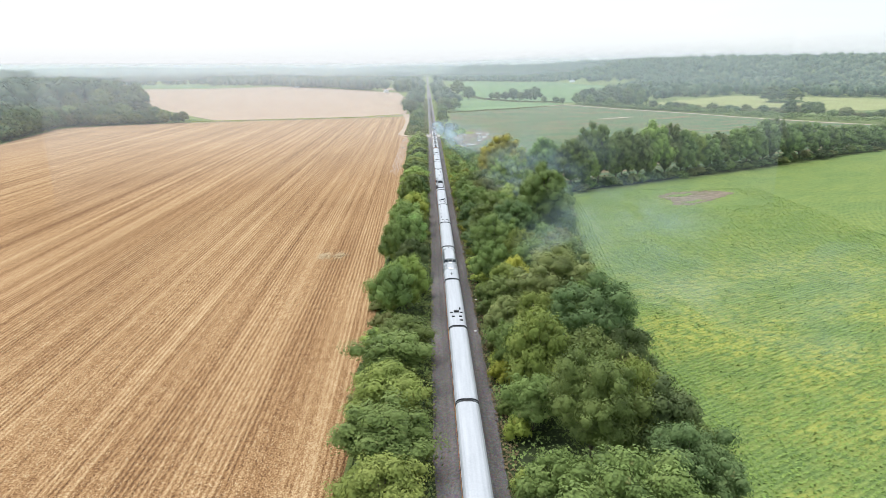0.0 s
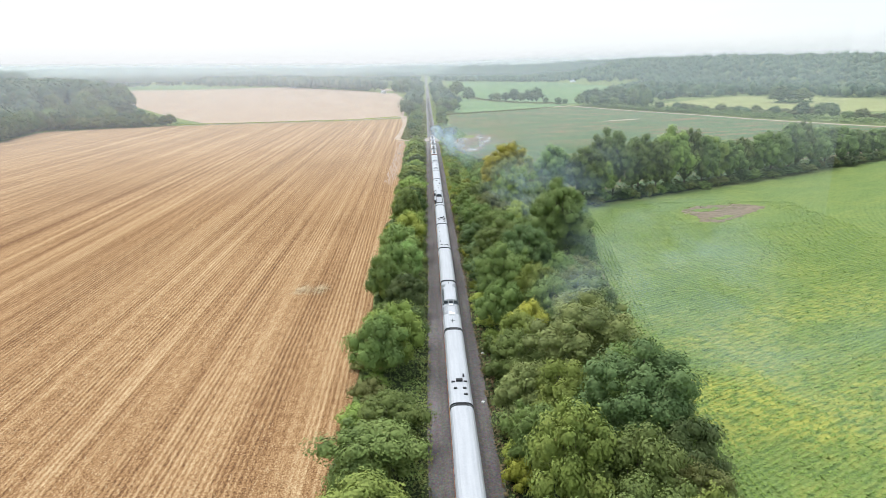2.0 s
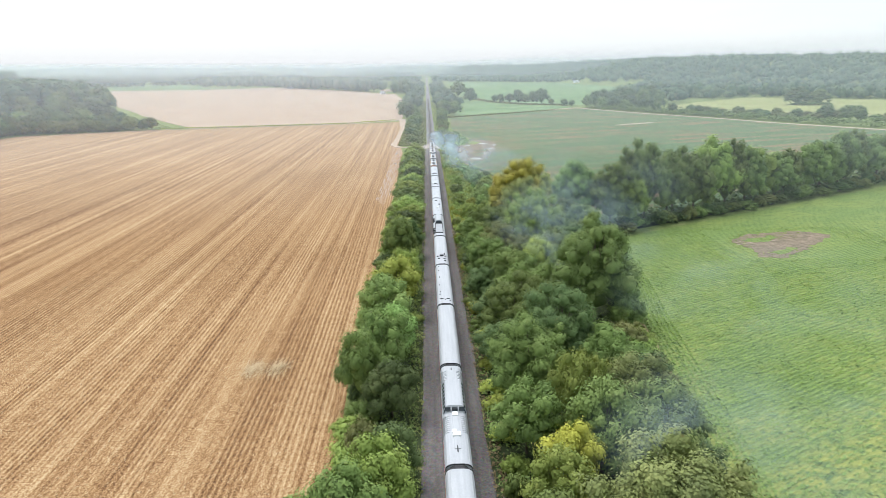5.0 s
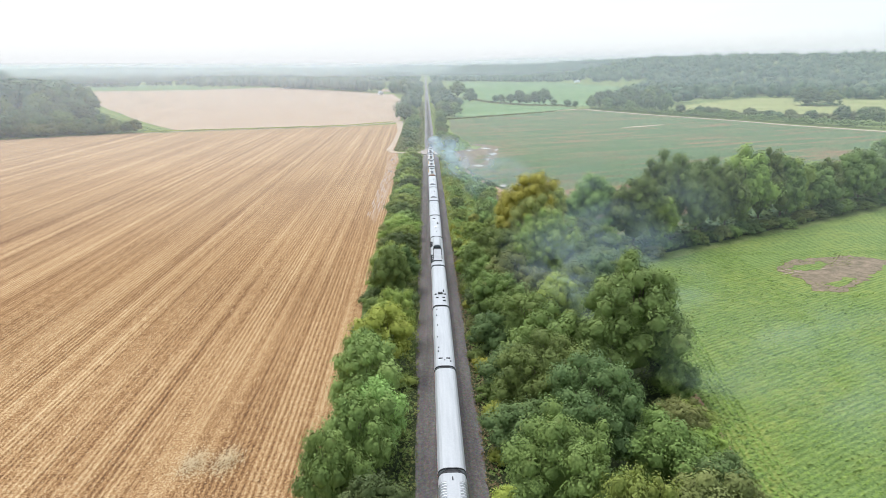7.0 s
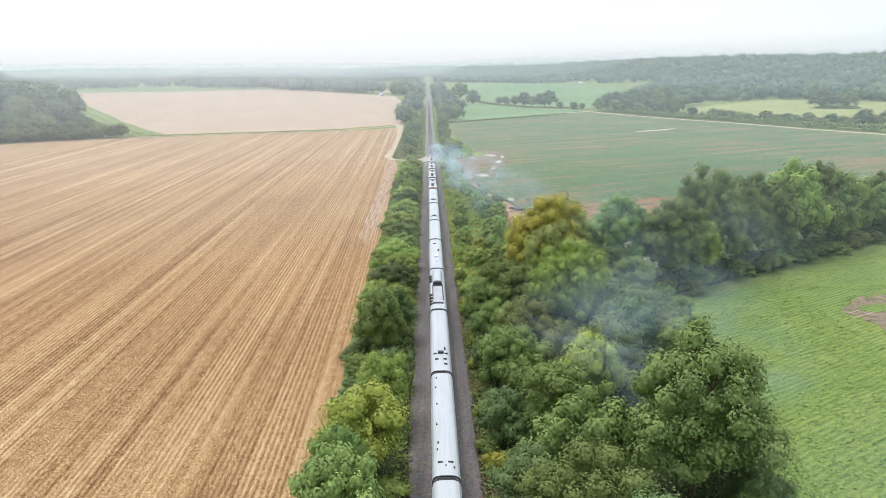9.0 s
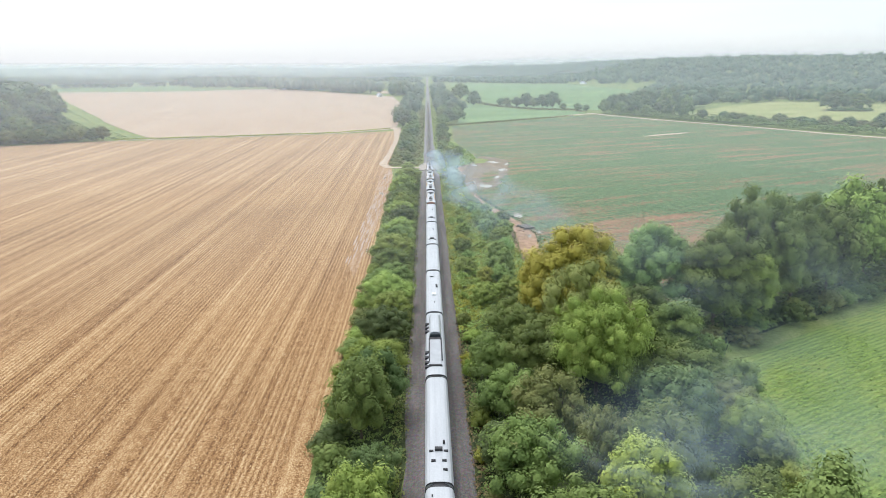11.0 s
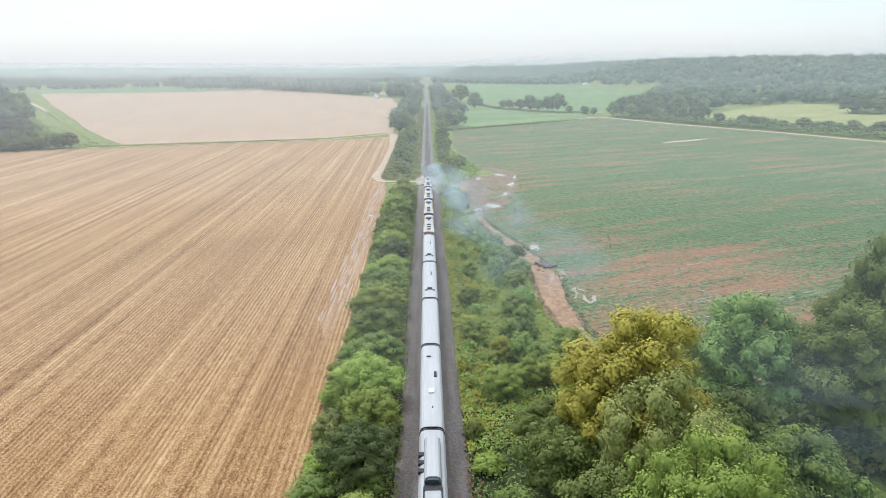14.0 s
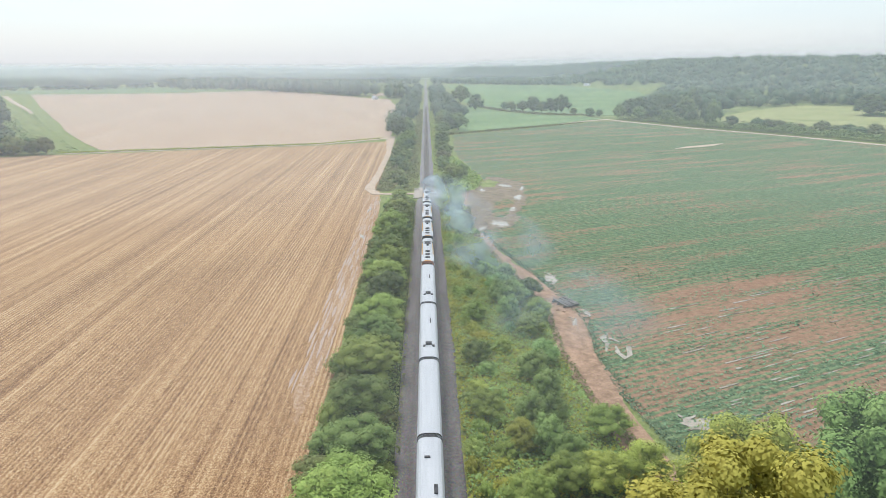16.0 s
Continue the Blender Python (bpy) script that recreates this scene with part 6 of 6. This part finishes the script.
# two heaps of pale chopped straw left by the harvester
for i, (x, y) in enumerate([(-26.6, 163.4), (-22.7, 163.8)]):
    m = 800
    q = np.stack([x + g.normal(size=m) * 0.95, y + g.normal(size=m) * 1.7, np.full(m, 0.08)], 1)
    q[:, 2] += 0.22 * np.exp(-((q[:, 0] - x) ** 2 + (q[:, 1] - y) ** 2) / 1.6)
    nrm = unit(m, g) * 0.5 + np.array([0, 0, 0.9])
    nrm /= np.linalg.norm(nrm, axis=1)[:, None]
    tagged(new("straw_heap", leaf_mesh("straw_heap", q, nrm, 0.34, g, STRAW_PALE, 0.4)), "flat heap of pale chopped straw on the stubble", "straw", kind="stuff")

# young crop plants in rows, thin where the soil lies bare
pts = []
while len(pts) < 45000:
    u, v = g.uniform(120, 420), round(g.uniform(205, 400) / 1.5) * 1.5 + g.normal() * 0.22
    x, y = u * ca - v * sa, u * sa + v * ca
    if inside(x, y, [(38, 288), (34.5, 312), (35.5, 330), (33, 354), (25, 386), (23, 402), (30, 440), (60, 470), (190, 470), (190, 345), (125, 306), (80, 281), (56, 274)]):
        if noise.noise(Vector((u / 22, v / 5, 4))) + 0.5 * noise.noise(Vector((u / 5, v / 3, 7))) > (0.0 if math.hypot(x - 76, y - 326) < 34 else -0.45) + g.uniform(-0.2, 0.2) and g.rand() > (y - 0.5 * (x - 40) - 320) / 120:
            pts.append((x, y, 0.12 + 0.32 * g.rand()))
p = np.array(pts)
nrm = unit(len(p), g) * 0.5 + np.array([0, 0, 0.8])
nrm /= np.linalg.norm(nrm, axis=1)[:, None]
tagged(new("crop_plants", leaf_mesh("crop_plants", p, nrm, 0.5, g, LEAF["crop"])), "low bluish green crop plants in rows", "crop", kind="stuff")
rng = random.Random(95)
vs, fs = [], []
for i in range(120):
    v = round(rng.uniform(228, 285) / 0.76) * 0.76
    u = rng.choice([rng.uniform(165, 195), rng.uniform(165, 240), rng.uniform(165, 290)])
    ln, w = rng.uniform(1.0, 6.5), rng.uniform(0.08, 0.2)
    quad = [(u, v - w), (u + ln * 0.4, v - w * 1.3), (u + ln, v - w * 0.4), (u + ln, v + w * 0.4), (u + ln * 0.5, v + w * 1.2), (u, v + w)]
    pl = [(a * ca - d * sa, a * sa + d * ca) for a, d in quad]
    if not inside(*pl[0], [(48, 296), (54, 287), (130, 310), (190, 360), (190, 400), (60, 372), (50, 330)]):
        continue
    b0 = len(vs)
    vs += [(x, y, 0.19) for x, y in pl] + [(x, y, 0.05) for x, y in pl]
    fs.append(tuple(range(b0, b0 + 6)))
    fs += [(b0 + q, b0 + 6 + q, b0 + 6 + (q + 1) % 6, b0 + (q + 1) % 6) for q in range(6)]
tagged(link("wet_furrows", vs, fs, WATER), "thin lines of rain water in the furrows", "puddle", kind="stuff")

thicket("verge_weeds", [(32, 280), (28.8, 297), (27.6, 315), (28.3, 333), (25, 354), (21, 380), (18, 404), (19, 440), (20.5, 440), (19.6, 404), (22.6, 382), (26.6, 357), (30, 334), (29, 316), (30.2, 298), (34, 281)], 3500, 0.05, 0.8, 0.4, "olive", "weeds creeping over the muddy strip", 48, 1.5)
thicket("verge_weeds", [(36.5, 283), (34, 299), (33.8, 314), (35.5, 330), (32, 351), (24, 385), (21, 404), (22, 404), (25.5, 385), (33.5, 352), (37, 331), (35.3, 314), (35.6, 300), (38.5, 284)], 2500, 0.05, 0.5, 0.4, "crop", "crop thinning out into the mud", 49, 1.5)

thicket("pit_weeds", [(83, 237), (88, 245), (95, 249), (112, 253), (108, 243), (98, 240), (90, 237), (88, 231), (95, 229), (104, 235), (98, 226), (90, 221), (84, 225)], 1100, 0.05, 0.5, 0.36, "bright", "scattered green weeds and beans in the muddy hollow", 64, 1.6)
# rotten timbers at the muddy edge
pile = tagged(new("timber_pile"), "heap of dark rotten timbers beside the muddy strip", "timber pile")
pile.location = (34.0, 339.5, 0.15)
for i in range(7):
    x = -1.5 + i * 0.5
    bm = box(x - 0.19, x + 0.19, -2.6 + rng.uniform(-0.4, 0.4), 2.4 + rng.uniform(-0.5, 0.4), 0.35, 0.6, 0.04)
    bmesh.ops.rotate(bm, verts=bm.verts[:], cent=(0, 0, 0), matrix=Matrix.Rotation(radians(28 + rng.uniform(-5, 5)), 3, "Z"))
    part("timber", bm, TIMBER, pile)
for i, y in enumerate((-1.9, 0.1, 1.9)):
    bm = box(-2.1, 2.0, y - 0.16, y + 0.16, 0.0, 0.36, 0.04)
    bmesh.ops.rotate(bm, verts=bm.verts[:], cent=(0, 0, 0), matrix=Matrix.Rotation(radians(26), 3, "Z"))
    part("bearer", bm, TIMBER, pile)
for i, (x, y, s) in enumerate([(31.6, 335.5, 0.5), (32.6, 334.6, 0.4), (36.3, 336.8, 0.35)]):
    bm = bmesh.new()
    bmesh.ops.create_icosphere(bm, subdivisions=2, radius=s)
    for v in bm.verts:
        v.co *= 1 + 0.35 * noise.noise(v.co * 2.2 + Vector((i * 5, 0, 0)))
        v.co.z *= 0.6
    o = tagged(part("clod", bm, MUD), "lump of red-brown earth on the mud", "clod", "clods beside the timber pile")
    o.location = (x, y, 0.2)
# litter on the ballast
for i, (x, y) in enumerate([(10.0, 128.8), (8.6, 112.0)]):
    o = tagged(part("plastic_sack", box(-0.28, 0.28, -0.2, 0.2, 0, 0.22, 0.09), WHITE), "crumpled white sack lying on the ballast", "litter", "litter on the ballast")
    o.matrix_basis = pose(x, y, 0.08, 4, 0, 35 * i + 20)
